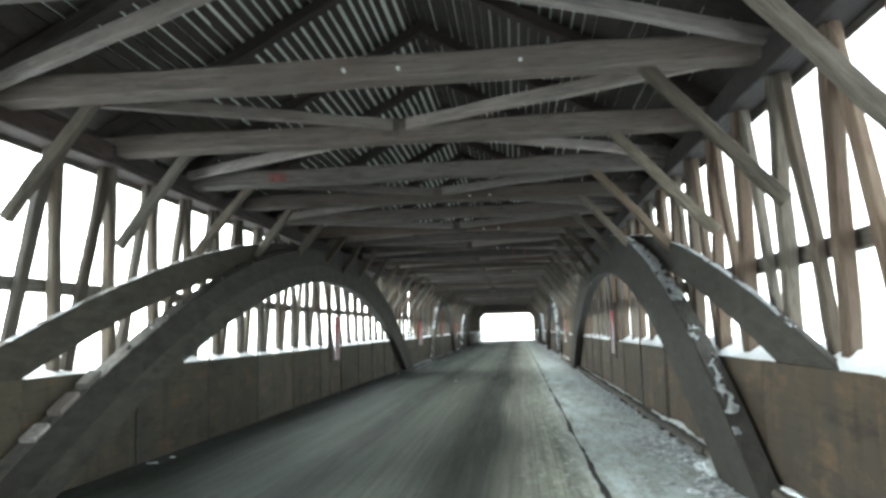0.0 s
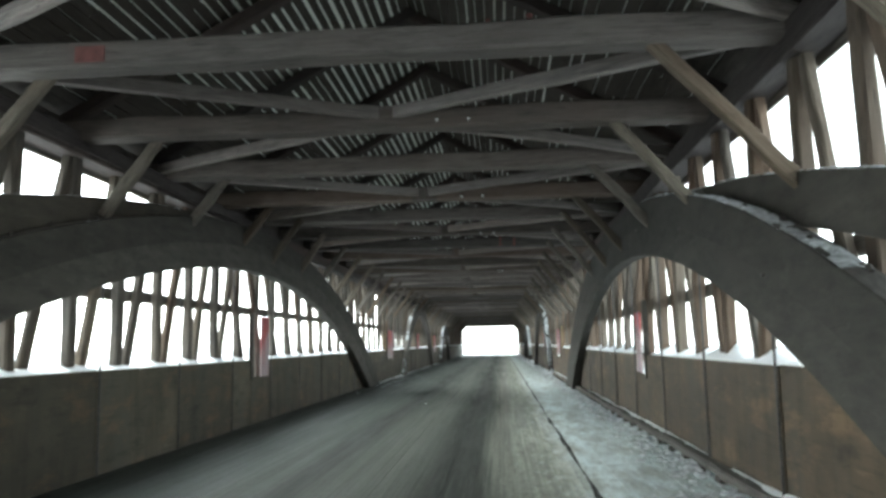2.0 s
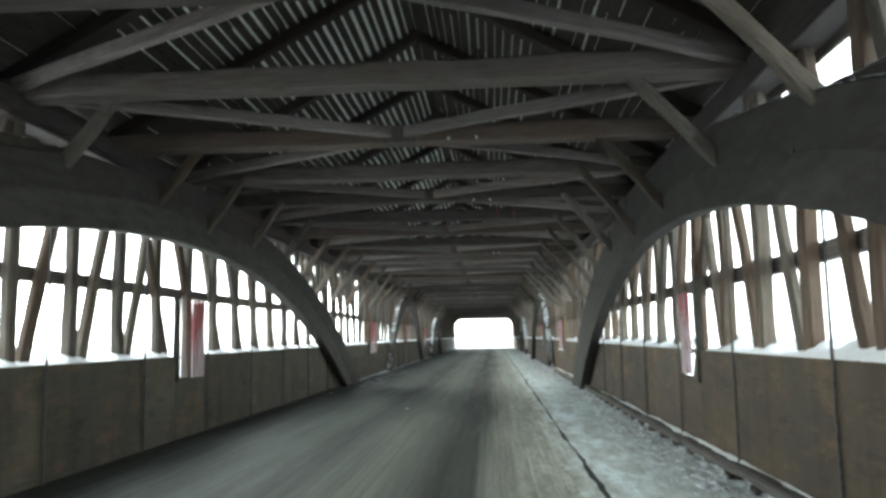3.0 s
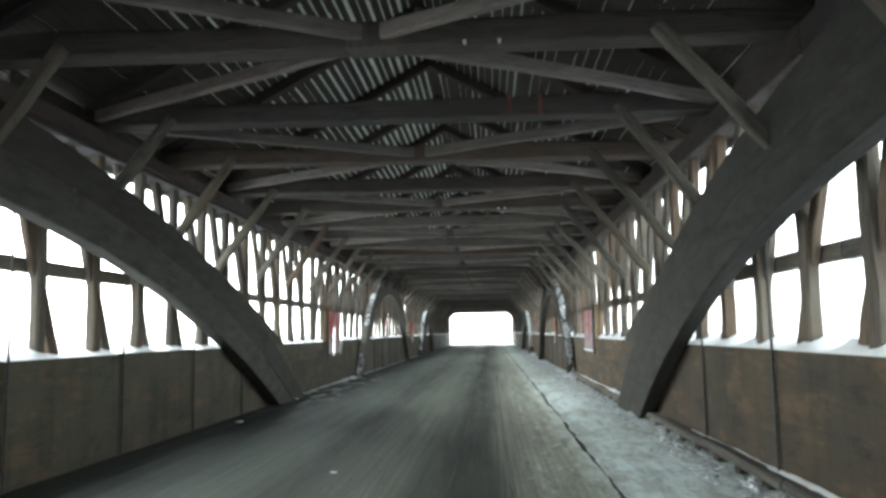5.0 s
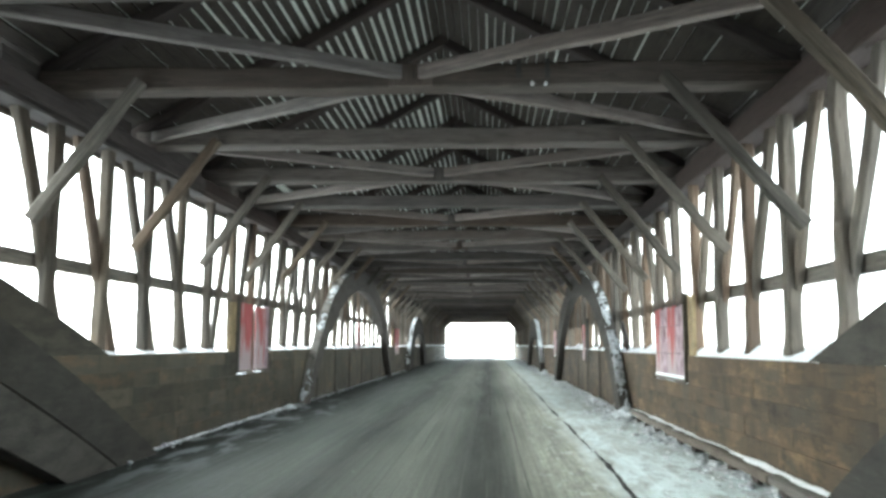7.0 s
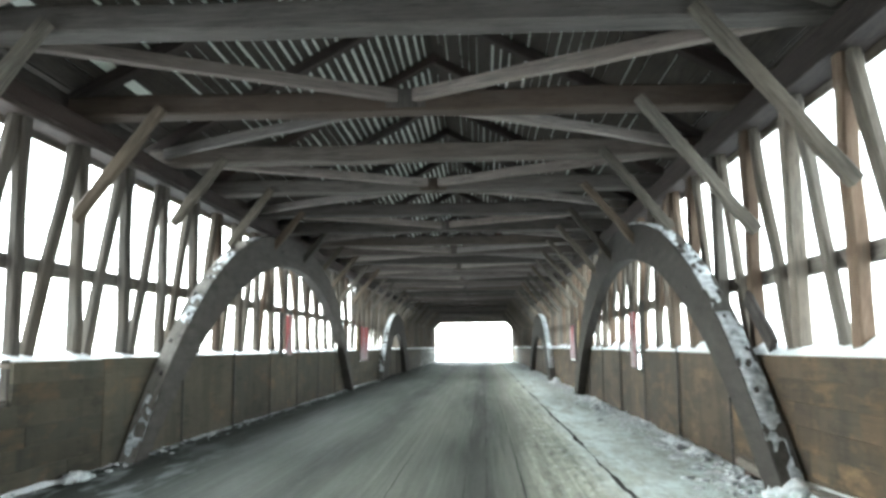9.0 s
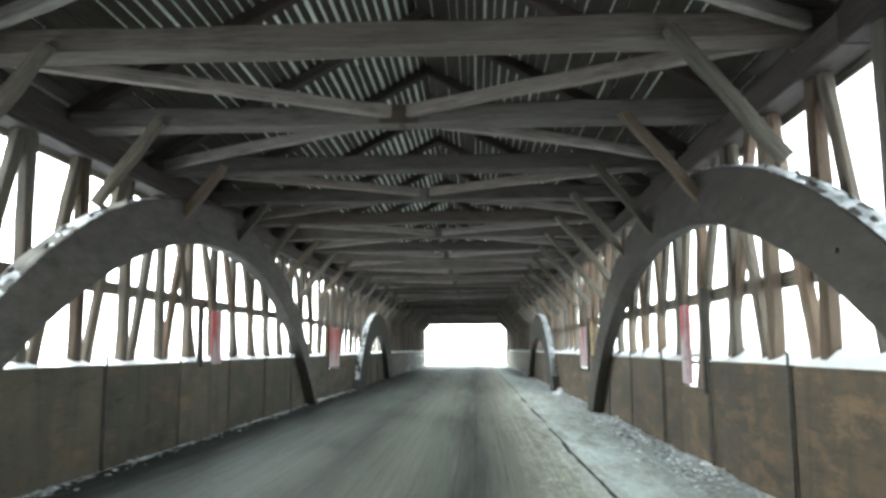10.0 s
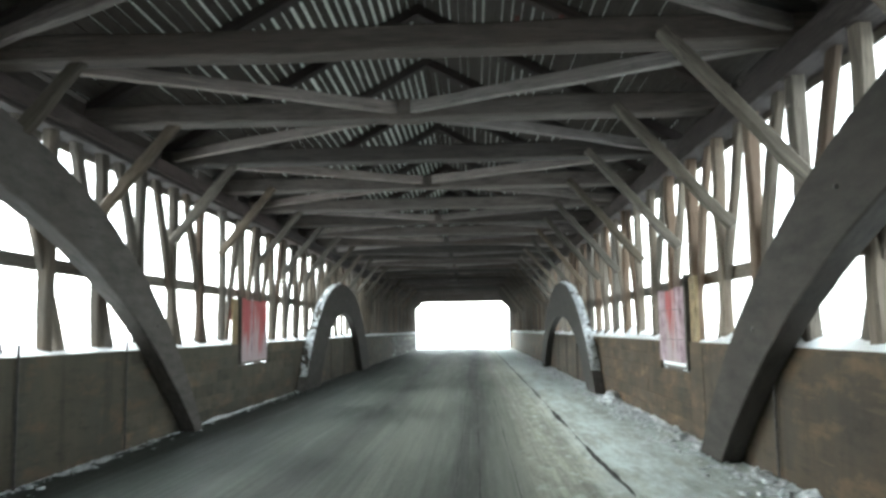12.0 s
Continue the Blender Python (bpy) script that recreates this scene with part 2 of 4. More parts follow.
PANEL = panel_material("brown_plywood", (0.046, 0.034, 0.023), (0.092, 0.066, 0.040), (0.140, 0.094, 0.052), (0.060, 0.049, 0.036), 0.7)
BOARDING = panel_material("brown_boarding", (0.046, 0.031, 0.019), (0.105, 0.071, 0.039), (0.185, 0.122, 0.060), (0.066, 0.053, 0.037), 0.7)
PANEL_GREY = panel_material("grey_plywood", (0.054, 0.047, 0.034), (0.094, 0.080, 0.056), (0.132, 0.088, 0.052), (0.066, 0.062, 0.048), 0.68)
WHITEWASH = panel_material("worn_whitewash", (0.045, 0.040, 0.033), (0.14, 0.132, 0.115), (0.62, 0.62, 0.60), (0.075, 0.066, 0.052), 0.55)
DECK = deck_material()
SNOW = plain("snow", (0.74, 0.77, 0.80), (0.86, 0.87, 0.88), 9, 0.6)
SLUSH = plain("dirty_snow", (0.14, 0.17, 0.19), (0.95, 0.97, 0.99), 13, 0.6, 0.7)
METAL = plain("roof_sheet", (0.80, 0.83, 0.79), (0.90, 0.92, 0.88), 3, 0.4)


def let_light_through(m, share):
    """A thin sheet that glows a little where daylight lies on its far side."""
    nt = m.node_tree
    out = next(n for n in nt.nodes if n.type == "OUTPUT_MATERIAL")
    thin = nt.nodes.new("ShaderNodeBsdfTranslucent")
    thin.inputs["Color"].default_value = (0.78, 0.83, 0.76, 1)
    mix = nt.nodes.new("ShaderNodeMixShader")
    mix.inputs[0].default_value = share
    nt.links.new(nt.nodes["Principled BSDF"].outputs[0], mix.inputs[1])
    nt.links.new(thin.outputs[0], mix.inputs[2])
    nt.links.new(mix.outputs[0], out.inputs[0])


let_light_through(METAL, 0.05)
# added dark ground, never in view, that keeps snow light off the roof
DARK_UNDER = plain("unseen_dark_ground", (0.015, 0.02, 0.022), (0.03, 0.036, 0.04), 0.4, 0.25)
PATCH = plain("patchy_snow", (0.20, 0.215, 0.23), (0.92, 0.95, 0.98), 11, 0.7, 0.8)
PACKED = plain("lumpy_snow", (0.55, 0.60, 0.62), (0.90, 0.92, 0.94), 14, 0.6, 0.8)
DIRT = plain("joint_dirt", (0.012, 0.012, 0.011), (0.035, 0.033, 0.03), 12, 0.95)
def faded_red():
    m, nt, b = material("faded_red_paint", 0.75)
    shift = object_random(nt)[1]
    n = noise_tex(nt, 5.0, (2, 6, 0.7), 6, shift=shift)
    worn = noise_tex(nt, 1.6, (1, 3, 0.8), 5, shift=shift)
    col = mixed(nt, ramp(nt, n, 0.3, 0.7), (0.23, 0.036, 0.038), (0.37, 0.080, 0.082))
    tc = nt.nodes.new("ShaderNodeTexCoord")
    sp = nt.nodes.new("ShaderNodeSeparateXYZ")
    nt.links.new(tc.outputs["Object"], sp.inputs[0])
    foot = maths(nt, "ADD", worn, ramp(nt, sp.outputs[2], 0.9, 1.75, 0.22, -0.08))
    nt.links.new(mixed(nt, ramp(nt, foot, 0.46, 0.62, 0, 0.85), col, (0.34, 0.30, 0.31)), b.inputs["Base Color"])
    bump(nt, b, n, 0.4, 0.01)
    return m


RED = faded_red()
DULL_RED = plain("dull_red_paint", (0.09, 0.03, 0.028), (0.20, 0.075, 0.065), 9, 0.8)
DULL_WHITE = plain("dull_white_paint", (0.22, 0.20, 0.19), (0.55, 0.52, 0.50), 12, 0.7)
BLEACHED = plain("bleached_red_paint", (0.14, 0.085, 0.10), (0.42, 0.32, 0.36), 6, 0.8)
OCHRE = plain("ochre_board", (0.13, 0.095, 0.05), (0.27, 0.205, 0.11), 7, 0.8)
WHITE = plain("white_paint", (0.62, 0.62, 0.62), (0.80, 0.80, 0.80), 8, 0.6)
IRON = plain("dark_iron", (0.02, 0.02, 0.02), (0.06, 0.05, 0.045), 20, 0.6)

# ---- mesh helpers ----
def finish(bm, name, mat, smooth=False):
    me = bpy.data.meshes.new(name)
    bmesh.ops.recalc_face_normals(bm, faces=bm.faces)
    bm.to_mesh(me)
    bm.free()
    for m in (mat if isinstance(mat, (list, tuple)) else (mat,)):
        me.materials.append(m)
    if smooth:
        for p in me.polygons:
            p.use_smooth = True
    return me


def part(name, bm, mat, parent, label="", m=None, smooth=False):
    """One mesh object under a thing; bm may be a finished mesh that alike pieces share."""
    me = bm if isinstance(bm, bpy.types.Mesh) else finish(bm, name, mat, smooth)
    ob = new(name, me)
    ob.parent = parent
    if m is not None:
        ob.matrix_basis = m
    return tagged(ob, label)


def thing(name, label, category, group="", kind="", m=None):
    ob = new(name)
    ob.empty_display_size = 0.3
    if m is not None:
        ob.matrix_basis = m
    return tagged(ob, label, category, group, kind)


def add_box(bm, lo, hi):
    v = [bm.verts.new((x, y, z)) for x in (lo[0], hi[0]) for y in (lo[1], hi[1]) for z in (lo[2], hi[2])]
    for f in ((0, 1, 3, 2), (4, 6, 7, 5), (0, 4, 5, 1), (2, 3, 7, 6), (0, 2, 6, 4), (1, 5, 7, 3)):
        bm.faces.new([v[i] for i in f])


def add_stick(bm, length, w, h, c=0.012, segs=4, wob=0.006, rng=random):
    """A hewn timber along z from 0 to length, w across x and h across y, with worn arrises and a little crook."""
    rings = []
    for i in range(segs + 1):
        z = length * i / segs
        dx, dy = rng.uniform(-wob, wob), rng.uniform(-wob, wob)
        k = c * rng.uniform(0.6, 1.6)
        a, b = w / 2 + rng.uniform(-wob, wob) / 2, h / 2 + rng.uniform(-wob, wob) / 2
        ring = [(a - k, b), (k - a, b), (-a, b - k), (-a, k - b), (k - a, -b), (a - k, -b), (a, k - b), (a, b - k)]
        rings.append([bm.verts.new((x + dx, y + dy, z)) for x, y in ring])
    for r, s in zip(rings, rings[1:]):
        for j in range(8):
            bm.faces.new((r[j], r[(j + 1) % 8], s[(j + 1) % 8], s[j]))
    bm.faces.new(rings[0][::-1])
    bm.faces.new(rings[-1])


def stick(length, w, h, mat, name="timber", **kw):
    bm = bmesh.new()
    add_stick(bm, length, w, h, **kw)
    return finish(bm, name, mat)


def between(a, b, side=(0, 1, 0)):
    """The pose that lays a stick's z from a to b, its y as near to side as can be."""
    a, b = Vector(a), Vector(b)
    z = (b - a).normalized()
    y = Vector(side)
    y = (y - z * y.dot(z)).normalized()
    x = y.cross(z)
    m = Matrix((x, y, z)).transposed().to_4x4()
    m.translation = a
    return m


# ---- plan ----
LEFT, RIGHT, MID = -4.0, 2.97, -0.515     # inner faces of the parapets, ridge line
BAY, FIRST = 2.283, 7.57                  # tie beams
Y0, Y1 = FIRST - 5 * BAY, 104.0           # the bridge's ends
PARAPET, HEAD = 1.2, 3.56
HATCH_Z = 0.88                            # sill of the low openings in the parapet
HATCHES = {-1: ((20.4, 21.5), (38.2, 40.4), (60.5, 62.6)), 1: ((18.5, 19.4), (36.1, 38.3), (46.98, 48.15), (56.5, 58.05))}
PLANKED = ((31.5, 41.5), (56.5, 64.5))
CLOSED = {-1: 77.5, 1: 76.0}              # from here on the walls are boarded up to the plate
SPANS = ((-3.7, 18.9, 37.6), (37.6, 49.0, 60.3), (60.3, 71.0, 82.0), (82.0, 93.0, 104.0))
TIES = [FIRST + BAY * k for k in range(-4, 42) if FIRST + BAY * k < Y1 - 0.3]
LIFT = lambda y: 0.12 * max(0.0, min(1.0, (24 - y) / 10))   # the near span has settled less
STUDS = sorted(TIES + [(a + b) / 2 for a, b in zip(TIES, TIES[1:])])


def midspan(y):
    for a, c, b in SPANS:
        if a <= y < b:
            return c
    return 49.0


# ---- ground, deck, portal ----
def ground():
    bm = bmesh.new()
    ys = [-1500, -400, -120, -30, -6.2, -5.2, 0, 30, 60, 95, 103.5, 104.5, 125, 200, 500, 2500]
    xs = [-1500, -400, -120, -40, -28, -16, -9, -6.6, -5.0, -0.5, 3.9, 5.6, 8, 16, 28, 40, 120, 400, 1500]
    def height(x, y):
        bank = min(1.0, max(0.0, (abs(x + 0.5) - 6) / 9))
        if y <= -5.2 or y >= 104.5:
            return -0.03 - 2.2 * bank + noise.noise((x * 0.05, y * 0.05, 0)) * 0.3 * bank
        return -4.2 + noise.noise((x * 0.03, y * 0.03, 5)) * 0.4
    g = [[bm.verts.new((x, y, height(x, y))) for x in xs] for y in ys]
    for r, s in zip(g, g[1:]):
        for j in range(len(xs) - 1):
            bm.faces.new((r[j], r[j + 1], s[j + 1], s[j]))
    for f in bm.faces:
        c = f.calc_center_median()
        # unseen dark strip beside and under the bridge, its width set by roof brightness
        f.material_index = 1 if abs(c.x) < 10 and -5 < c.y < 104 else 0
    ob = new("ground", finish(bm, "ground", (SNOW, DARK_UNDER), True))
    tagged(ob, "snow-covered river banks and snowy road, with an unseen dark strip under the bridge that cuts bounced light", "ground", kind="structure")


ground()


def deck():
    base = bmesh.new()
    add_box(base, (LEFT - 0.55, Y0, -0.35), (RIGHT + 0.55, Y1 + 0.4, -0.02))
    floor = new("floor", finish(base, "floor", OAK))
    tagged(floor, "worn grey plank deck with grit, frost and dark wheel tracks", "bridge deck", kind="structure")
    edges = [LEFT - 0.03]
    while edges[-1] < RIGHT - 0.2:
        edges.append(edges[-1] + random.uniform(0.27, 0.31))
    edges = [1.55 if abs(e - 1.55) < 0.15 else e for e in edges]
    for a, b in zip(edges, edges[1:] ):
        y = Y0 - random.uniform(0, 8)
        gap = 0.02 if abs(a - 1.55) < 0.01 else 0.0014
        while y < Y1 + 0.4:
            e = min(y + random.uniform(9.5, 12.5), Y1 + 0.4)
            bm = bmesh.new()
            dz = random.uniform(-0.0006, 0.0006)
            add_box(bm, (a + gap, max(y, Y0), -0.02), (b - 0.0012, e - 0.0005, dz))
            part("plank", bm, DECK, floor)
            y = e
    # open, dirt-filled joints that run along the road
    for x0, ya, yb, w0 in ((1.555, -3, 100, 0.062), (0.07, 40, 80, 0.016), (0.28, 40, 78, 0.022), (-0.62, 12, 44, 0.012), (0.62, 22, 62, 0.012)):
        bm = bmesh.new()
        prev = None
        K = int((yb - ya) / 0.09)
        for i in range(K + 1):
            y = ya + (yb - ya) * i / K
            x = x0 + 0.035 * noise.noise((y * 0.45, x0, 1)) * (w0 > 0.03) + 0.02 * noise.noise((y * 3, x0, 2)) * (1 if w0 > 0.03 else 0.5)
            w = w0 * max(0.06, 0.55 + 1.1 * noise.noise((y * 0.7, x0, 5)) + 0.5 * noise.noise((y * 4, x0, 6)))
            line = [bm.verts.new((x - w / 2, y, 0.0025)), bm.verts.new((x + w / 2, y, 0.0025))]
            if prev:
                bm.faces.new((prev[0], prev[1], line[1], line[0]))
            prev = line
        part("joint", bm, DIRT, floor)


deck()


def portal(name, label, ya, yb, a, b, top, ch):
    """A boarded gable with an opening from a to b whose upper corners are clipped."""
    bm = bmesh.new()
    outline = [(a, -0.1), (a, top - ch), (a + ch, top), (MID, top), (b - ch, top), (b, top - ch), (b, -0.1)]
    outer = [(MID - 4.7, -0.1), (MID - 4.7, top - ch), (MID - 4.6, 3.74), (MID, 6.26), (MID + 4.6, 3.74), (MID + 4.7, top - ch), (MID + 4.7, -0.1)]
    rings = []
    for y in (ya, yb):
        vi = [bm.verts.new((x, y, z)) for x, z in outline]
        vo = [bm.verts.new((x, y, z)) for x, z in outer]
        for i in range(6):
            bm.faces.new((vi[i], vi[i + 1], vo[i + 1], vo[i]))
        rings.append(vi)
    for i in range(6):
        bm.faces.new((rings[0][i], rings[0][i + 1], rings[1][i + 1], rings[1][i]))
    tagged(new(name, finish(bm, name, BEAM)), label, "portal", kind="structure")


portal("wall_portal", "boarded end portal with clipped upper corners", Y1, Y1 + 0.12, -4.0, 2.8, 3.42, 0.5)
portal("wall_near_portal", "boarded portal at the near end of the bridge", Y0 - 0.12, Y0, -4.2, 2.9, 3.60, 0.4)

# ---- side walls: posts, braces, girts, plates, parapet ----
POSTS = {k: [stick(HEAD - 0.6 + 0.17, 0.125, 0.16, w, "post", c=0.018, segs=6, wob=0.014) for _ in range(7)] for k, w in ((-1, BRACE), (1, BRACE_WARM))}
DIAGS = {k: [stick(3.16, 0.17 if k < 0 else 0.15, 0.085, w, "brace", c=0.012, segs=4, wob=0.012) for _ in range(7)] for k, w in ((-1, BRACE), (1, BRACE_WARM))}


def girt_z(sign, y):
    return 2.16 if sign < 0 else 2.13 - 0.13 * max(0.0, min(1.0, (y - 8) / 10))


def side(name, sign, face, seam):
    """One truss: sign is -1 for the downstream wall, 1 for the other; face is the parapet's inner face."""
    wall = thing(name, "open timber truss wall with posts, diagonal braces and a boarded parapet", "truss wall", kind="structure")
    xp = face + (0.165 if sign > 0 else -0.20)
    for n, (y, after) in enumerate(zip(STUDS, STUDS[1:] + [Y1])):
        yy = y + random.uniform(-0.02, 0.02)
        part("post", POSTS[sign][n % 7], None, wall, m=pose(xp, yy, 0.6, 0, 0, 180 * (n % 2)))
        d = after - y
        turn = (1.4 if y < 37.6 else 0.8) if sign < 0 else (0.0 if y < 37.6 else -2.3)
        rising = y + d / 2 < midspan(y + d / 2) + turn
        lead, tail = (0.60, 0.55) if sign < 0 else (0.70, 0.46)
        ya, yb = (yy + 0.14, yy + d - 0.10) if rising else (yy + tail, yy - lead)
        m = between((xp + sign * 0.03, ya, 0.72), (xp + sign * 0.03, yb, HEAD + 0.02), (sign, 0, 0))
        part("brace", DIAGS[sign][n % 7], None, wall, m=m)
    for a in range(0, 16):
        ya = Y0 + a * (Y1 - Y0) / 16
        yb = ya + (Y1 - Y0) / 16
        part("girt", stick(yb - ya - 0.01, 0.09, 0.16, OAK, "girt", segs=6), None, wall,
             m=between((xp + sign * 0.135, ya, girt_z(sign, ya)), (xp + sign * 0.135, yb, girt_z(sign, yb)), (0, 0, 1)))
        part("top_plate", stick(yb - ya - 0.01, 0.30, 0.27, RAFTER, "top_plate", segs=6), None, wall,
             m=between((xp + sign * 0.02, ya, HEAD + 0.145 + LIFT(ya)), (xp + sign * 0.02, yb, HEAD + 0.145 + LIFT(yb)), (0, 0, 1)))
        part("rail", stick(yb - ya - 0.01, 0.10, 0.20, RAFTER, "rail", segs=6), None, wall,
             m=between((face + sign * 0.10, ya, HEAD + 0.17 + LIFT(ya)), (face + sign * 0.10, yb, HEAD + 0.17 + LIFT(yb)), (0, 0, 1)))
        part("head_board", stick(yb - ya - 0.01, 0.035, 0.24, OAK, "head_board", segs=6), None, wall,
             m=between((xp + sign * 0.2, ya, HEAD + 0.06 + LIFT(ya)), (xp + sign * 0.2, yb, HEAD + 0.06 + LIFT(yb)), (0, 0, 1)))
        part("lower_chord", stick(yb - ya - 0.01, 0.3, 0.5, OAK, "lower_chord", segs=3), None, wall,
             m=between((xp + sign * 0.02, ya, 0.42), (xp + sign * 0.02, yb, 0.42), (0, 0, 1)))
    # boards that close most of the slit between plate and roof
    y = Y0
    while y < Y1 - 0.1:
        e = min(y + random.uniform(0.9, 2.4), Y1)
        x0, x1 = sorted((xp + sign * 0.16, xp + sign * 0.185))
        bm = bmesh.new()
        add_box(bm, (x0, y, HEAD + 0.2), (x1, e, 4.16))
        part("eave_board", bm, BOARD, wall)
        y = e + (random.uniform(0.15, 0.5) if random.random() < 0.5 else 0.006)
    # parapet: sheets where an arch stands, long planks between the arches
    seams = sorted([y for y in (seam + BAY * k for k in range(-6, 41)) if Y0 < y < Y1 - 0.6] + [e for h in HATCHES[sign] for e in h] + [Y0, Y1])
    runs = []
    for y, e in zip(seams, seams[1:]):
        mid = (y + e) / 2
        if e - y < 0.05:
            continue
        hatch = any(a - 0.01 < mid < b + 0.01 for a, b in HATCHES[sign])
        top = HATCH_Z if hatch else PARAPET
        planked = y > 74 or any(a < mid < b for a, b in PLANKED)
        if not planked:
            bm = bmesh.new()
            g, t = 0.004, random.uniform(-0.006, 0.006)
            add_box(bm, (min(face + t, face + sign * 0.035), y + g, 0.0), (max(face + t, face + sign * 0.035), e - g, top + random.uniform(-0.008, 0.008)))
            part("panel", bm, PANEL if sign > 0 else PANEL_GREY, wall)
        else:
            runs.append((y, e, hatch))
        bm = bmesh.new()
        x0, x1 = sorted((face + sign * 0.040, face + sign * 0.06))
        add_box(bm, (x0, y, 0.0), (x1, e, top - 0.07))
        part("backing", bm, BOARD, wall)
        bm = bmesh.new()
        x0, x1 = sorted((face + sign * 0.037, face + sign * 0.46))
        add_box(bm, (x0, y, top - 0.06), (x1, e, top - 0.02))
        part("ledge", bm, OAK, wall)
    # planked stretches, boards of about two bays with staggered ends
    for i in range(6):
        boards = []
        for y, e, hatch in runs:
            if hatch and i >= 4:
                continue
            if boards and abs(boards[-1][1] - y) < 0.01:
                boards[-1][1] = e
            else:
                boards.append([y, e])
        for y, e in boards:
            while y < e - 0.05:
                z = min(e, y + random.uniform(1.3, 3.4))
                if e - z < 0.5:
                    z = e
                bm = bmesh.new()
                t = random.uniform(-0.004, 0.004)
                add_box(bm, (min(face + t, face + sign * 0.035), y + 0.002, i * PARAPET / 6), (max(face + t, face + sign * 0.035), z - 0.002, (i + 1) * PARAPET / 6 - random.uniform(0.001, 0.004)))
                part("board", bm, BOARDING if sign > 0 else (WHITEWASH if y > 86 else PANEL_GREY), wall)
                y = z
    # boarded stretch near the far end
    y = CLOSED[sign]
    while y < Y1 - 0.05:
        e = min(y + random.uniform(0.2, 0.28), Y1)
        bm = bmesh.new()
        x0, x1 = sorted((xp + sign * 0.20, xp + sign * 0.225))
        add_box(bm, (x0, y, 0.1), (x1, e - random.uniform(0.05, 0.09), HEAD + 0.2))
        part("siding_board", bm, BRACE, wall)
        y = e
    return wall


side("wall_left", -1, LEFT, 12.45)
side("wall_right", 1, RIGHT, 12.55)


def kerb():
    """A baulk on short blocks along the foot of the parapet."""
    y = Y0 + 0.1
    first = None
    while y < 38:
        if first is None:
            f = thing("kerb_timber", "worn grey kerb timber on short blocks at the parapet's foot", "kerb", "kerb timbers along the parapet", m=pose(RIGHT, y, 0))
            part("baulk", stick(4.5, 0.10, 0.14, OAK, "baulk", segs=8, wob=0.012, c=0.02), None, f, m=between((-0.085, 0, 0.105), (-0.085, 4.5, 0.105), (1, 0, 0)))
            for i in range(6):
                bm = bmesh.new()
                add_box(bm, (-0.145, 0.25 + 0.76 * i, -0.001), (-0.02, 0.45 + 0.76 * i, 0.06))
                part("block", bm, RAFTER, f)
            first = f
        else:
            copy_thing(first, pose(RIGHT + random.uniform(-0.01, 0.01), y, random.uniform(-0.008, 0.004), 0, 0, random.uniform(-0.15, 0.15)))
        y += 4.56


kerb()


def snow_ledge(name, sign, face, label):
    """Snow that lies on the ledge behind the parapet's top, heaped between the posts."""
    bm = bmesh.new()
    cols = 7
    rows = int((Y1 - Y0) / 0.07)
    deep = 1.0 if sign > 0 else 0.55
    prev = None
    for i in range(rows + 1):
        y = Y0 + 0.07 * i
        line = []
        bay = ((y - FIRST) / (BAY / 2) + 0.12) % 1.0
        for j in range(cols):
            u = j / (cols - 1)
            x = face + sign * (0.02 + 0.44 * u)
            heap = max(0, noise.noise((y * 2.1, u * 1.6, sign * 7)) + 0.15) * 0.14 + max(0, noise.noise((y * 6.5, u * 4, 3))) * 0.06
            h = 0.025 + deep * min(1, u * 2.2) * (0.10 * (1 - bay) ** 1.3 + heap) + 0.012 * noise.noise((y * 14, u * 9, 5))
            if j == 0:
                h = 0.004 + 0.035 * deep * max(0, noise.noise((y * 3.4, 0, sign * 3)))
            line.append(bm.verts.new((x, y, PARAPET - 0.022 + h)))
        if prev:
            for j in range(cols - 1):
                bm.faces.new((prev[j], prev[j + 1], line[j + 1], line[j]))
        prev = line
        if any(a - 0.05 < y < b + 0.05 for a, b in HATCHES[sign]):
            prev = None
    ob = new(name, finish(bm, name, SNOW, True))
    tagged(ob, label, "snow", kind="stuff")


snow_ledge("ledge_snow", -1, LEFT, "thin snow lying on the parapet ledge between the posts")
snow_ledge("ledge_snow", 1, RIGHT, "snow lying on the parapet ledge between the posts")

# ---- roof frames ----
RIDGE_Z, PITCH = 6.28, 0.545
HALF = (RIGHT - LEFT) / 2 + 0.35
EAVE_X = HALF + 0.36
RAFTER_LONG = math.hypot(HALF + 0.3, PITCH * (HALF + 0.2))
KNEE = 1.8                                # length of a knee brace before it is cut


def roof_frame():
    f = thing("roof_frame", "dark weathered tie beam with knee braces and rafters", "roof truss", "roof frames across the bridge")
    part("tie_beam", stick(2 * HALF, 0.24, 0.28, BEAM, "tie_beam", segs=8, wob=0.012, c=0.018), None, f, m=between((-HALF, 0, 4.0), (HALF, 0, 4.0)))
    for s in (-1, 1):
        part("rafter", stick(RAFTER_LONG, 0.15, 0.17, RAFTER, "rafter", segs=6), None, f,
             m=between((s * (HALF + 0.2), 0, RIDGE_Z - 0.075 - PITCH * (HALF + 0.2)), (0, 0, RIDGE_Z - 0.075)))
        part("knee_brace", stick(KNEE, 0.12, 0.12, KNEE_WOOD, "knee_brace", segs=5, c=0.016, wob=0.010), None, f, m=pose(s * 2, 0, 3, 0, 0, 0))
    return f


frame_thing = roof_frame()
frame_thing.matrix_basis = pose(MID, TIES[0], 0)
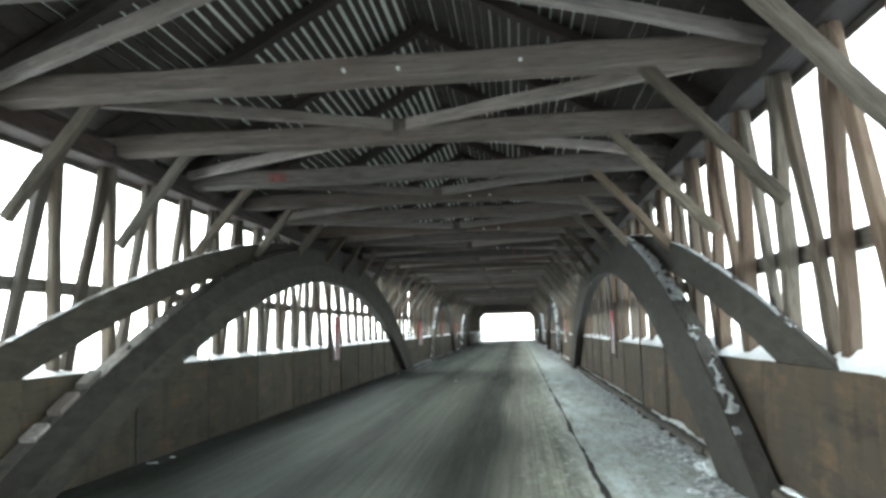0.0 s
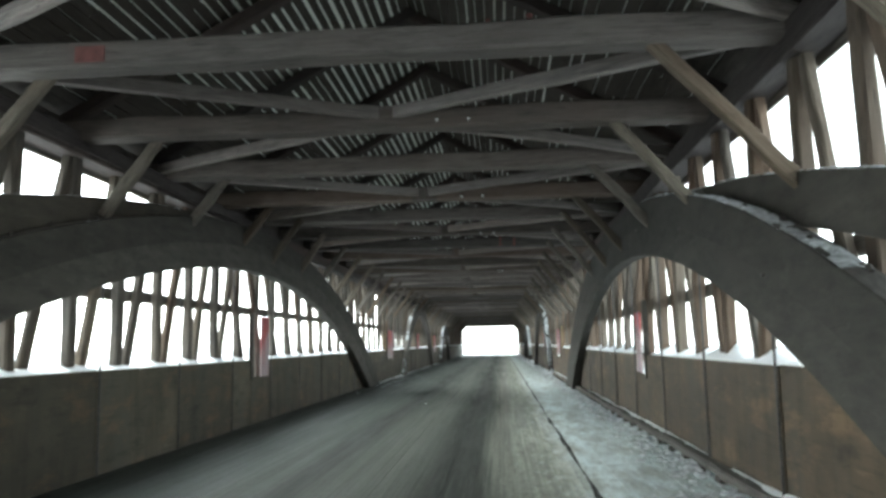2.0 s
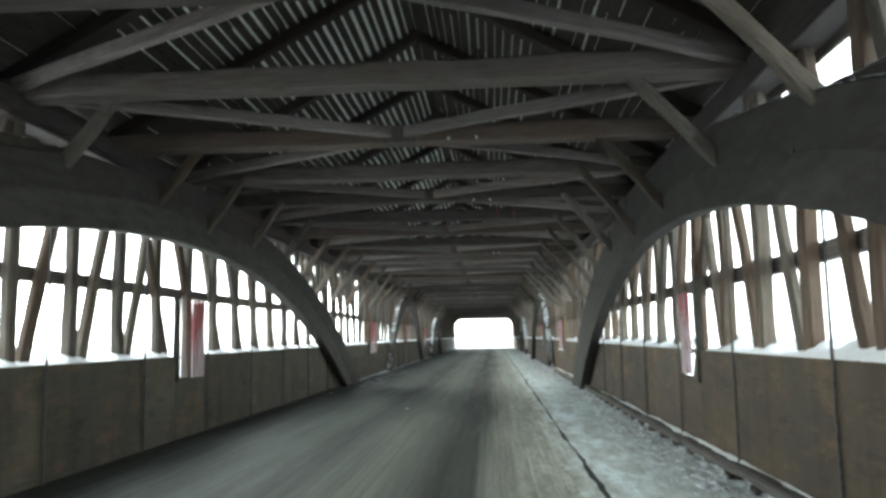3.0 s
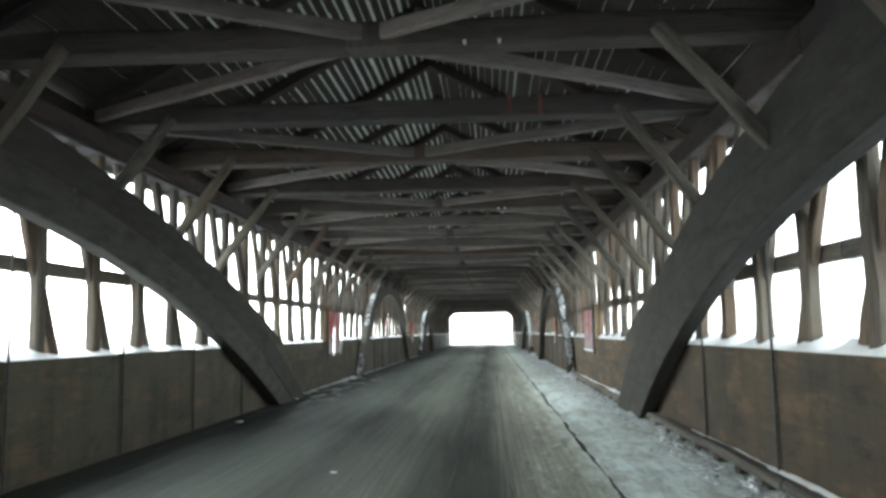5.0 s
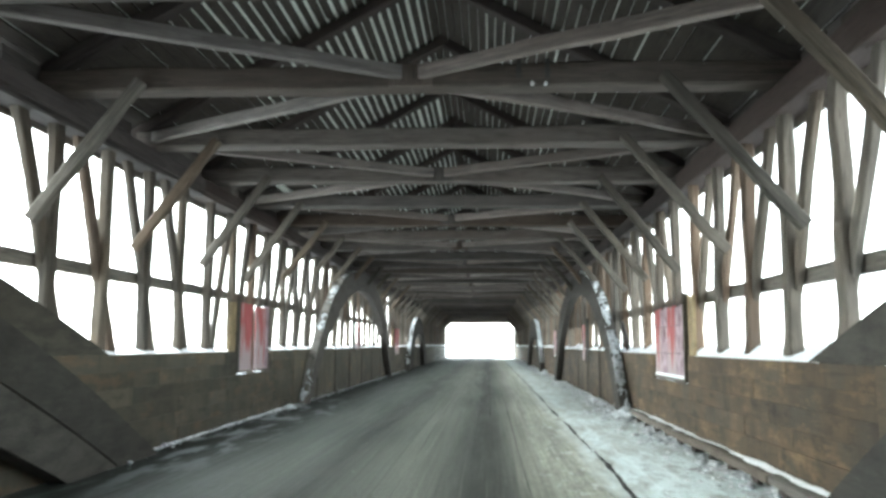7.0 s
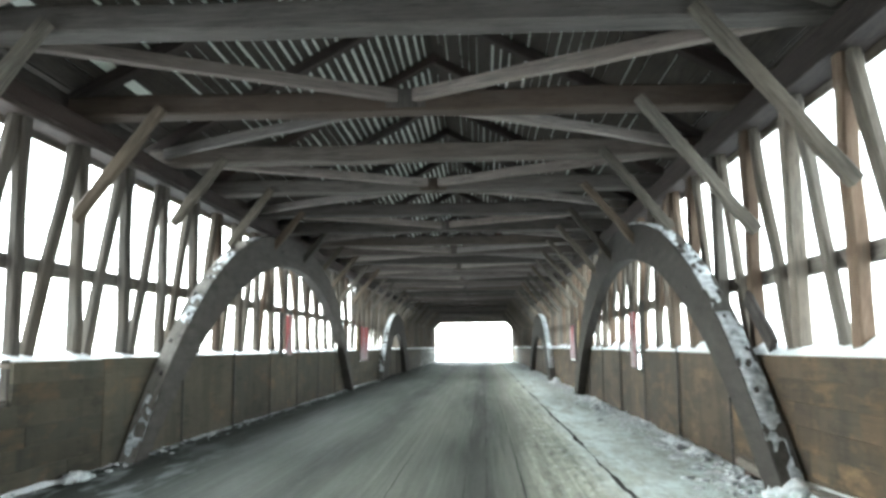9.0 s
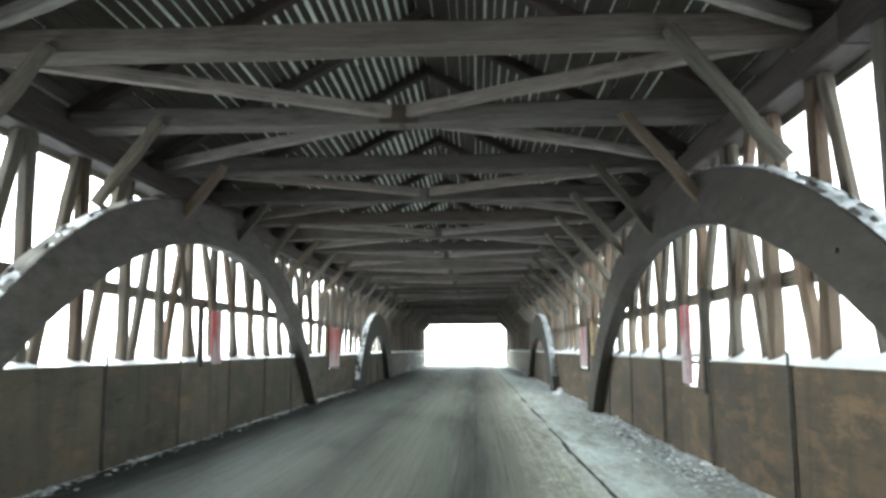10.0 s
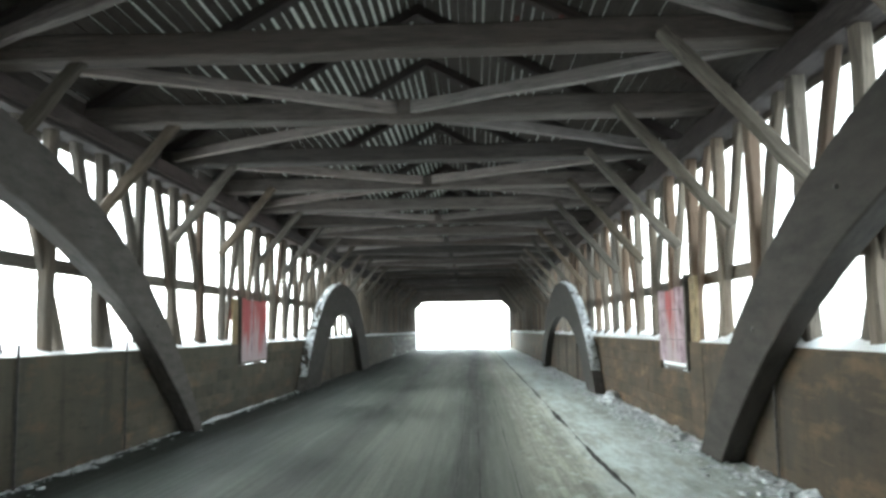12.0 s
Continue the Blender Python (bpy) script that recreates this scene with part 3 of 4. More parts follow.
for y in TIES[1:]:
    copy_thing(frame_thing, pose(MID + random.uniform(-0.02, 0.02), y + random.uniform(-0.03, 0.03), random.uniform(-0.015, 0.015) - (0.05 if y < 16 else 0), 0, random.uniform(-0.25, 0.25), random.uniform(-0.3, 0.3)))


def knee_foot(side_sign, y):
    """Where a knee brace's foot meets its post: its offset along the road from the tie beam, and its height."""
    if side_sign > 0:
        rows_ = ((20, -0.08, 2.60), (37, -0.42, 2.42), (50, -0.21, 2.52), (999, -0.5, 2.46))
    else:
        rows_ = ((20, 0.24, 2.82), (40.5, -0.40, 2.50), (50, -0.18, 2.76), (999, -0.12, 2.74))
    for end, dy, z in rows_:
        if y < end:
            return dy, z


for f in [o for o in scene.objects if o.name.startswith("roof_frame")]:
    y = f.location.y
    for o in f.children:
        if o.name.startswith("knee"):
            sd = 1 if o.matrix_basis.translation.x > 0 else -1
            dy, z = knee_foot(sd, y)
            dy, z = dy + random.uniform(-0.06, 0.06), z + random.uniform(-0.05, 0.05)
            top = Vector((HALF - 1.38 if sd > 0 else 1.11 - HALF, -0.185 if dy < -0.14 else 0.185 if dy > 0.1 else 0.0, 3.95))
            foot = Vector((HALF - 0.21 if sd > 0 else 0.15 - HALF, dy, z))
            if 13.5 < y < 26 or 43.5 < y < 52:   # cut short where they meet an arch
                foot = top.lerp(foot, 0.76)
            o.matrix_basis = between(top, foot) @ Matrix.Diagonal((1, 1, (foot - top).length / KNEE, 1))


def cross_brace():
    f = thing("cross_brace", "pale worn cross of lateral braces under the roof", "brace", "lateral crosses under the roof")
    for s in (-1, 1):
        for e in (-1, 1):
            a, b = (s * 0.10, e * 0.14, 4.03), (s * (HALF - 0.25), e * (BAY - 0.16), 4.0)
            part("arm", stick((Vector(b) - Vector(a)).length, 0.10, 0.14, PALE, "arm", segs=6, wob=0.01), None, f, m=between(a, b, (0, 0, 1)))
    bm = bmesh.new()
    add_box(bm, (-0.22, -0.15, 3.885), (0.22, 0.15, 4.10))
    part("block", bm, BEAM, f)
    return f


cross = None
for k, y in enumerate(TIES):
    if (k - 4) % 2 == 1:
        if cross is None:
            cross = cross_brace()
            cross.matrix_basis = pose(MID, y, 0)
        else:
            copy_thing(cross, pose(MID + random.uniform(-0.03, 0.03), y, random.uniform(-0.02, 0.02), 0, 0, random.uniform(-0.4, 0.4)))


def roof():
    bm = bmesh.new()
    run = EAVE_X
    rise = PITCH * run
    for s in (-1, 1):
        n = 34
        step = run / n
        for i in range(n):
            u = (i + 0.5) * step
            y = Y0 - random.uniform(0, 3)
            while y < Y1:
                e = min(y + random.uniform(3.2, 4.9), Y1 + 0.3)
                if s < 0:
                    w = random.uniform(0.56, 0.76) + 0.7 * max(0, i / n - 0.36)
                else:
                    w = random.choice((0.99, 0.95, 0.90, 0.83)) - (0.07 if 0.15 < i / n < 0.42 else 0)
                w = step * (min(0.97, w) if 0 < i / n < 0.72 else random.uniform(0.9, 0.99))
                j = random.uniform(-0.010, 0.010)
                if s > 0 or random.random() > 0.003:
                    x0, x1 = u - w / 2 + j, u + w / 2 + j
                    zz = lambda x: RIDGE_Z + 0.02 - rise * x / run
                    v = [bm.verts.new((MID + s * x, yy, zz(x) + dz)) for dz in (0, 0.018) for x, yy in ((x0, y), (x1, y), (x1, e), (x0, e))]
                    for q in ((0, 1, 2, 3), (7, 6, 5, 4), (0, 4, 5, 1), (1, 5, 6, 2), (2, 6, 7, 3), (3, 7, 4, 0)):
                        bm.faces.new([v[t] for t in q])
                y = e + 0.01
    tagged(new("ceiling", finish(bm, "ceiling", BOARD)), "dark spaced roof boards running along the bridge", "roof boards", kind="structure")
    bm = bmesh.new()
    for y in (Y0 - 0.3, Y1 + 0.5):
        for dz in (0, 0.05):
            for s in (-1, 0, 1):
                bm.verts.new((MID + s * run, y, RIDGE_Z + 0.042 + dz - rise * abs(s)))
    bm.verts.ensure_lookup_table()
    v = bm.verts
    for q in ((0, 1, 7, 6), (1, 2, 8, 7), (3, 4, 10, 9), (4, 5, 11, 10), (0, 6, 9, 3), (2, 8, 11, 5)):
        bm.faces.new([v[t] for t in q])
    tagged(new("roof_sheet", finish(bm, "roof_sheet", METAL)), "pale thin roof sheets that let daylight through above the boards", "roof", kind="structure")


roof()


def ridge_peg(y):
    """A pale tapered stub with a dark collar under the ridge."""
    f = thing("ridge_peg", "pale tapered wooden stub hanging under the dark ridge", "peg", m=pose(MID + 0.02, y, RIDGE_Z - 0.22))
    bm = bmesh.new()
    bmesh.ops.create_cone(bm, cap_ends=True, segments=10, radius1=0.035, radius2=0.062, depth=0.16)
    part("stub", bm, PALE, f)
    bm = bmesh.new()
    bmesh.ops.create_cone(bm, cap_ends=True, segments=10, radius1=0.045, radius2=0.045, depth=0.14)
    part("collar", bm, RAFTER, f, "dark collar", m=pose(0, 0, 0.15))


ridge_peg(27.9)

# ---- arches ----
def curve(c, h, a, b, u):
    """A point of an arch line: centre c along the road, crown height h."""
    return Vector((c + u, h - a * u * u - b * u ** 4))


def reach(c, h, a, b, z0):
    u = 0.0
    while curve(c, h, a, b, u).y > z0 and u < 30:
        u += 0.01
    return u


SMALL = "round laminated timber arch with snow and rust on its back"


def arch(label, face, sign, inner, outer, thick, plies, z0=-0.02, stand=0.0, snow=(), mat=None, split=0.0, rods=True):
    """A laminated timber arch between two curves, standing off the face into the road."""
    f = thing("timber_arch", label, "arch", "timber arches along the trusses")
    N = 64
    hi, ho = reach(*inner, z0), reach(*outer, z0)
    xa, xb = face - sign * thick, face - sign * stand
    for p in range(plies):
        bm = bmesh.new()
        u0, u1 = p / plies, (p + 1) / plies
        off = 0.0015 * ((p % 2) * 2 - 1)
        rings = []
        for i in range(N + 1):
            t = -1 + 2 * i / N
            t = math.copysign(abs(t) ** 0.85, t)
            pi, po = curve(*inner, t * hi), curve(*outer, t * ho)
            w = 0.006 * noise.noise((i * 0.5, p * 3.1, face))
            e = 0.010 * noise.noise((i * 0.8, 9 + p, face))
            q0, q1 = pi.lerp(po, u0), pi.lerp(po, u1)
            c = 0.014
            d = (q1 - q0).normalized()
            if p in (0, plies - 1):
                q0, q1 = q0 + d * e * (p == 0), q1 + d * e * (p == plies - 1)
            open_seam = 0.003 + split * max(0.0, min(1.0, (t - 0.80) / 0.06))
            c0, c1 = (c if p == 0 else open_seam), (c if p == plies - 1 else open_seam)
            ring = [(xa - sign * (off + w), q0 + d * c0), (xa + sign * c0, q0), (xb, q0), (xb, q1), (xa + sign * c1, q1), (xa - sign * (off + w), q1 - d * c1)]
            rings.append([bm.verts.new((x, q.x, q.y)) for x, q in ring])
        for r, s in zip(rings, rings[1:]):
            for j in range(6):
                q = bm.faces.new((r[j], r[(j + 1) % 6], s[(j + 1) % 6], s[j]))
                # outer face of the last ply gets the tone painted for sky light
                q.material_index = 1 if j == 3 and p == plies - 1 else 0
        bm.faces.new(rings[0])
        bm.faces.new(rings[-1][::-1])
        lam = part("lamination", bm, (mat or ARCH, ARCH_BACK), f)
    # bolt heads through the plies
    bolt = bmesh.new()
    bmesh.ops.create_cone(bolt, cap_ends=True, segments=8, radius1=0.02, radius2=0.014, depth=0.024)
    me = finish(bolt, "bolt", IRON)
    for i in range(-3, 4):
        t = (i + 0.3) / 4.2
        for q in (0.5,):
            pt = curve(*inner, t * hi).lerp(curve(*outer, t * ho), q)
            part("bolt", me, None, lam, m=pose(xa - sign * 0.01, pt.x, pt.y, 0, -90 * sign, 0))
    # nuts along the back of the near leg
    if rods:
        nut = bmesh.new()
        bmesh.ops.create_cone(nut, cap_ends=True, segments=6, radius1=0.022, radius2=0.022, depth=0.05)
        nut_mesh = finish(nut, "nut", IRON)
        for i in range(9):
            q = curve(*outer, -(0.45 + 0.055 * i) * ho)
            part("nut", nut_mesh, None, lam, m=pose(xa + sign * (0.07 + 0.07 * (i % 2)), q.x - 0.012, q.y + 0.012, -45, 0, 0))
    # iron hangers down the parapet, on the round arches cut off just above its top
    if rods:
        seam = 12.45 if sign < 0 else 12.55
        for k in range(-5, 36):
            y = seam + BAY * k
            z = curve(*inner, y - inner[0]).y
            if abs(y - inner[0]) < hi and z > 0.5:
                z = min(z, PARAPET + 0.07 if label == SMALL else z)
                bm = bmesh.new()
                bmesh.ops.create_cone(bm, cap_ends=True, segments=8, radius1=0.013, radius2=0.013, depth=z + 0.05)
                part("hanger_rod", bm, IRON, f, m=pose(face - sign * 0.03, y, (z + 0.05) / 2))
    # snow on the back
    for n, (s0, s1, depth, holes) in enumerate(snow):
        bm = bmesh.new()
        prev = None
        K = max(12, int(abs(s1 - s0) * ho / 0.07))
        for i in range(K + 1):
            t = s0 + (s1 - s0) * i / K
            q = curve(*outer, t * ho)
            nrm = Vector((0.0, 1.0)) if abs(t) < 0.3 else (q - curve(*inner, t * hi)).normalized()
            v = noise.noise((q.x * 1.3, face * 3, n)) + 0.5 * noise.noise((q.x * 5, face, 4))
            line = []
            for j in range(5):
                k = j / 4
                h = depth * (0.35 + 0.65 * math.sin(math.pi * min(1, 0.12 + k * 0.9))) * 0.7 * (0.7 + 0.8 * v + 0.6 * noise.noise((q.x * 9, k * 4, 1)) + 0.4 * noise.noise((q.x * 23, k * 9, 2)))
                h = max(h, 0.0) - 0.012
                if noise.noise((q.x * 1.7, k * 1.2, face + 11)) + 0.7 * noise.noise((q.x * 5.3, k * 2.6, face + 17)) < holes:
                    h = -0.03
                x = xa + (xb - xa) * (0.03 + 0.94 * k)
                line.append(bm.verts.new((x, q.x + nrm.x * h, q.y + nrm.y * h)))
            if prev:
                for j in range(4):
                    bm.faces.new((prev[j], prev[j + 1], line[j + 1], line[j]))
            prev = line
        ob = new("arch_snow", finish(bm, "arch_snow", PATCH, True))
        tagged(ob, "patchy snow and pale sky-lit wood on the back of a timber arch", "snow", kind="stuff")
    return f


BIG = "massive laminated timber arch standing on the deck, dark and weathered"
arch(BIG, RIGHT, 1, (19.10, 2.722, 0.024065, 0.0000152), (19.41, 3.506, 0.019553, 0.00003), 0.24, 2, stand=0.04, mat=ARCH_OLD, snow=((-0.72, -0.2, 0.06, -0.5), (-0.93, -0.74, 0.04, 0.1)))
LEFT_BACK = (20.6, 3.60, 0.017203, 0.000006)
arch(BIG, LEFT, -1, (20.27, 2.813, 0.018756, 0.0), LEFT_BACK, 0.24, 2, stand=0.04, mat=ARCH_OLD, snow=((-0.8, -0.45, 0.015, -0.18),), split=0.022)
FLAT = "slender flat timber arch passing behind the parapet"
arch(FLAT, RIGHT + 0.10, 1, (19.2, 2.95, 0.0128, 0.0000024), (19.2, 3.39, 0.0128, 0.0000024), 0.07, 1, z0=0.75, rods=False, mat=ARCH_OLD, snow=((-0.85, -0.15, 0.05, -0.42),))
arch(FLAT, LEFT - 0.115, -1, (20.23, 3.21, 0.01293, 0.0000023), (20.23, 3.65, 0.01293, 0.0000023), 0.085, 1, z0=0.75, rods=False, mat=ARCH_OLD, snow=((-0.85, -0.2, 0.02, -0.3),))
arch(SMALL, RIGHT, 1, (47.65, 2.775, 0.045542, 0.000227), (47.77, 3.36, 0.038008, 0.00034), 0.24, 1, stand=0.03, snow=((-0.9, -0.15, 0.06, -0.24), (-1.0, -0.9, 0.05, -0.05)))
# the long snow strip here also stands for bare wood pale with sky light
arch(SMALL, LEFT, -1, (50.26, 3.004, 0.045282, 0.000171), (50.23, 3.603, 0.034010, 0.000431), 0.24, 1, stand=0.03, snow=((-0.80, -0.15, 0.026, -0.72), (-1.0, -0.92, 0.04, -0.1)))
arch(SMALL, RIGHT, 1, (69.5, 1.75, 0.040, 0.0008), (69.5, 2.70, 0.045, 0.0004), 0.24, 1, stand=0.03, snow=((-0.92, -0.05, 0.09, -0.5),))
arch(SMALL, LEFT, -1, (70.7, 1.95, 0.085, 0.003), (70.7, 2.85, 0.055, 0.0009), 0.24, 1, stand=0.03, snow=((-0.95, -0.1, 0.06, -0.4),))

# ---- red boards in the low openings ----
def red_hatch(face, sign, y0, y1, sill=HATCH_Z):
    """Upright red and bleached planks behind two thin rods in a low opening, dark jamb on the near side."""
    f = thing("red_shutter", "faded red plank shutter with gaps in a low parapet opening", "shutter", "red shutters in the parapet openings")
    small = y1 - y0 < 1.5
    y = y1 - 0.52 if small else y0 + 0.08
    # widths from the near side on, r red, b bleached, - an open gap
    if small:
        plan = (("r", 0.11), ("b", 0.13), ("r", 0.20)) if sign > 0 else (("r", 0.22), ("r", 0.28))
    elif sign > 0:
        plan = (("b", 0.25), ("b", 0.27), ("r", 0.22), ("r", 0.26), ("b", 0.24), ("b", 0.22), ("r", 0.20), ("r", 0.24))
    elif y0 > 60:
        plan = (("r", 0.30), ("r", 0.34), ("b", 0.10), ("r", 0.36), ("r", 0.38), ("r", 0.30))
    else:
        plan = (("r", 0.34), ("r", 0.36), ("-", 0.24), ("r", 0.30), ("r", 0.32), ("b", 0.20))
    for kind, w in plan:
        if kind != "-" and y + w < y1:
            bm = bmesh.new()
            lean = random.uniform(-0.006, 0.006)
            x0, x1 = sorted((face - sign * 0.012 + lean, face + sign * 0.014 + lean))
            add_box(bm, (x0, y, sill + (0.03 if sign > 0 else -0.015)), (x1, y + w - 0.014, (2.04 if sign < 0 else 1.92) - random.uniform(0, 0.04)))
            part("plank", bm, RED if kind == "r" else BLEACHED, f, "" if kind == "r" else "bleached greyish lilac plank")
        y += w
    bm = bmesh.new()
    x0, x1 = sorted((face - sign * 0.03, face + sign * 0.05))
    add_box(bm, (x0, y0 - 0.02, sill - 0.05), (x1, y0 + 0.06, 2.06))
    part("jamb", bm, ARCH_OLD, f, "dark stained jamb board")
    if not small:
        bm = bmesh.new()
        x0, x1 = sorted((face + sign * 0.02, face + sign * 0.06))
        add_box(bm, (x0, y0 - 0.30, PARAPET - 0.01), (x1, y0 - 0.03, 2.02))
        part("jamb_board", bm, OCHRE, f, "ochre brown upright board")
    if not small and sign > 0:
        bm = bmesh.new()
        x0, x1 = sorted((face - sign * 0.02, face + sign * 0.09))
        add_box(bm, (x0, y0 + 0.065, sill - 0.01), (x1, y1 - 0.25, sill + 0.035))
        part("sill", bm, SNOW, f, "white snow-covered sill")
    for z in (1.22, 1.62) if sign > 0 else ():
        part("rod", stick(y1 - y0, 0.008, 0.008, IRON, "rod", c=0.003, segs=2, wob=0.001), None, f, m=between((face - sign * 0.028, y0, z), (face - sign * 0.028, y1, z), (0, 0, 1)))
    return f


for sign, face in ((-1, LEFT), (1, RIGHT)):
    for y0, y1 in HATCHES[sign]:
        red_hatch(face, sign, y0, y1)
red_hatch(LEFT, -1, 49.85, 50.9, 1.16)


# ---- broken snow and grit along the parapets ----
def rubble(name, face, sign, width, count, big, label, ya, yb, cover):
    bm = bmesh.new()
    cols = 12
    prev = None
    rows = int((yb - ya) / 0.05)
    for i in range(rows + 1):
        y = ya + 0.05 * i
        line = []
        for j in range(cols):
            u = j / (cols - 1)
            x = face - sign * u * width * 1.15
            q = (x, y, 0)
            n = 0.55 * noise.noise((x * 2.2, y * 1.1, sign)) + 0.55 * noise.noise((x * 7, y * 6, 2)) + 0.35 * noise.noise((x * 17, y * 15, 4))
            h = (cover + n - 0.75 * u) * big * 1.1
            line.append(bm.verts.new((x + 0.012 * noise.noise((x * 20, y * 20, 7)), y, max(h, -0.006) if u > 0.02 else max(h, 0.004))))
        if prev:
            for j in range(cols - 1):
                bm.faces.new((prev[j], prev[j + 1], line[j + 1], line[j]))
        prev = line
    lump = bmesh.new()
    bmesh.ops.create_icosphere(lump, subdivisions=1, radius=1.0)
    lump.verts.index_update()
    base = [v.co.copy() for v in lump.verts]
    tris = [[v.index for v in f.verts] for f in lump.faces]
    lump.free()
    for _ in range(count):
        y = random.uniform(ya, yb)
        u = abs(random.gauss(0, 0.45)) * width
        if u > width * 1.5 or noise.noise((y * 0.5, 3, sign)) + random.uniform(-0.5, 0.5) < -0.15:
            continue
        r = big * (random.uniform(0.12, 0.42) if random.random() < 0.9 else random.uniform(0.5, 0.85))
        c = Vector((face - sign * (0.02 + u), y, 0.02 * (1 - u / width)))
        vs = [bm.verts.new(c + Vector((p.x * r * random.uniform(0.6, 1.7), p.y * r * random.uniform(0.6, 2.2), p.z * r * random.uniform(0.25, 0.65)))) for p in base]
        for q in tris:
            bm.faces.new([vs[i] for i in q])
    tagged(new(name, finish(bm, name, SLUSH, True)), label, "snow", kind="stuff")


rubble("snow_rubble", RIGHT, 1, 0.66, 5600, 0.085, "dirty broken snow heaped along the foot of the parapet", -3.5, 90, 0.12)
rubble("snow_rubble", RIGHT, 1, 0.95, 1700, 0.055, "crunchy trodden snow spread beside the kerb", 1, 13.5, 0.30)
rubble("snow_rubble", LEFT, -1, 0.30, 700, 0.05, "thin dirty snow along the foot of the parapet", 33, 66, -0.1)


def snow_line(name, face, sign, spans, label, z0=0.0):
    """A thin packed ridge of snow against the foot of the parapet."""
    bm = bmesh.new()
    for ya, yb, h0 in spans:
        prev = None
        K = int((yb - ya) / 0.07)
        for i in range(K + 1):
            y = ya + (yb - ya) * i / K
            h = h0 * max(-0.15, 0.32 + 0.75 * noise.noise((y * 0.8, face, 2)) + 0.25 * noise.noise((y * 2.6, face, 6)) + 0.12 * noise.noise((y * 9, face, 7))) * min(1, 6 * i / K, 6 * (K - i) / K)
            w = 0.05 + 0.10 * abs(noise.noise((y * 1.6, face, 8))) + 0.03 * noise.noise((y * 7, face, 9))
            line = [bm.verts.new((face - sign * x, y, z0 + z)) for x, z in ((-0.002, h), (w * 0.5, h * 0.8), (w, -0.004))]
            if prev:
                for j in range(2):
                    bm.faces.new((prev[j], prev[j + 1], line[j + 1], line[j]))
            prev = line
    tagged(new(name, finish(bm, name, SNOW, True)), label, "snow", kind="stuff")


snow_line("snow_ridge", RIGHT, 1, ((3, 14, 0.10), (15, 27, 0.06), (30.5, 41, 0.075)), "white ridge of packed snow lying on the kerb timber", 0.148)
snow_line("snow_ridge", RIGHT, 1, ((43, 50, 0.05), (57, 66, 0.10)), "white ridge of packed snow at the parapet's foot")
snow_line("snow_ridge", LEFT, -1, ((34.5, 42.5, 0.07), (58, 63.5, 0.06)), "white ridge of packed snow at the parapet's foot")


def snow_heap(x, y, r, seed, label):
    """Lumps of snow thrown together at an arch's foot."""
    rng = random.Random(seed)
    bm = bmesh.new()
    for _ in range(70):
        a, d = rng.uniform(0, 2 * math.pi), r * rng.random() ** 0.7
        q = r * rng.uniform(0.07, 0.26) * (1.2 - 0.7 * d / r)
        got = bmesh.ops.create_icosphere(bm, subdivisions=2, radius=q)
        at = Vector((x + 0.6 * d * math.cos(a), y + 1.3 * d * math.sin(a), q * 0.35 + 0.12 * r * (1 - d / r)))
        for v in got["verts"]:
            k = 1 + 0.9 * noise.noise(v.co * (6.0 / r) + Vector((seed, _, 0)))
            v.co = Vector((v.co.x * k, v.co.y * k * 1.2, v.co.z * k * 0.8)) + at
    tagged(new("snow_heap", finish(bm, "snow_heap", PACKED, True)), label, "snow", kind="stuff")


snow_heap(RIGHT - 0.16, 40.1, 0.42, 3, "lumpy white snow heaped at the foot of an arch")
snow_heap(RIGHT - 0.16, 44.2, 0.26, 4, "lumpy white snow heaped beside the kerb")
snow_heap(RIGHT - 0.16, 43.1, 0.22, 8, "lumpy white snow heaped beside the kerb")
snow_heap(RIGHT - 0.14, 29.9, 0.28, 5, "lumpy white snow heaped at the foot of an arch")
snow_heap(RIGHT - 0.16, 9.3, 0.30, 6, "lumpy white snow heaped at the foot of an arch")
snow_heap(LEFT + 0.14, 41.35, 0.22, 7, "small lump of snow at the foot of an arch")
snow_heap(RIGHT - 0.15, 61.6, 0.40, 9, "lumpy white snow heaped at the foot of an arch")

# scraps on the deck
for x, y, a, w in ((LEFT + 0.16, 10.3, 25, 0.14), (LEFT + 0.22, 10.75, -40, 0.07), (LEFT + 0.35, 29.6, 15, 0.12), (-1.15, 24.9, 70, 0.05)):
    bm = bmesh.new()
    add_box(bm, (-w / 2, -0.03, 0.0), (w / 2, 0.03, 0.012))
    bmesh.ops.bevel(bm, geom=bm.edges[:], offset=0.004, segments=1, affect="EDGES")
    scrap = new("wood_scrap", finish(bm, "wood_scrap", PACKED))
    scrap.matrix_basis = pose(x, y, 0.001, 0, 0, a)
    tagged(scrap, "pale splinter of wood lying on the deck", "debris")

# a timber end that stands out behind an arch
bm = bmesh.new()
add_stick(bm, 0.85, 0.18, 0.06, segs=4)
strut = new("stub_timber", finish(bm, "stub_timber", RAFTER))
strut.matrix_basis = between((RIGHT + 0.09, 41.15, 1.28), (RIGHT + 0.09, 42.5, 2.30), (1, 0, 0))
tagged(strut, "dark sawn timber end sticking out behind an arch", "timber")


# ---- marks on one tie beam ----
def plate(name, x, z, w, h, mat, label, y=12.0):
    bm = bmesh.new()
    add_box(bm, (x - w / 2, y - 0.015, z - h / 2), (x + w / 2, y - 0.005, z + h / 2))
    bmesh.ops.bevel(bm, geom=bm.edges[:], offset=0.002, segments=1, affect="EDGES")
    tagged(new(name, finish(bm, name, mat)), label, "sign")


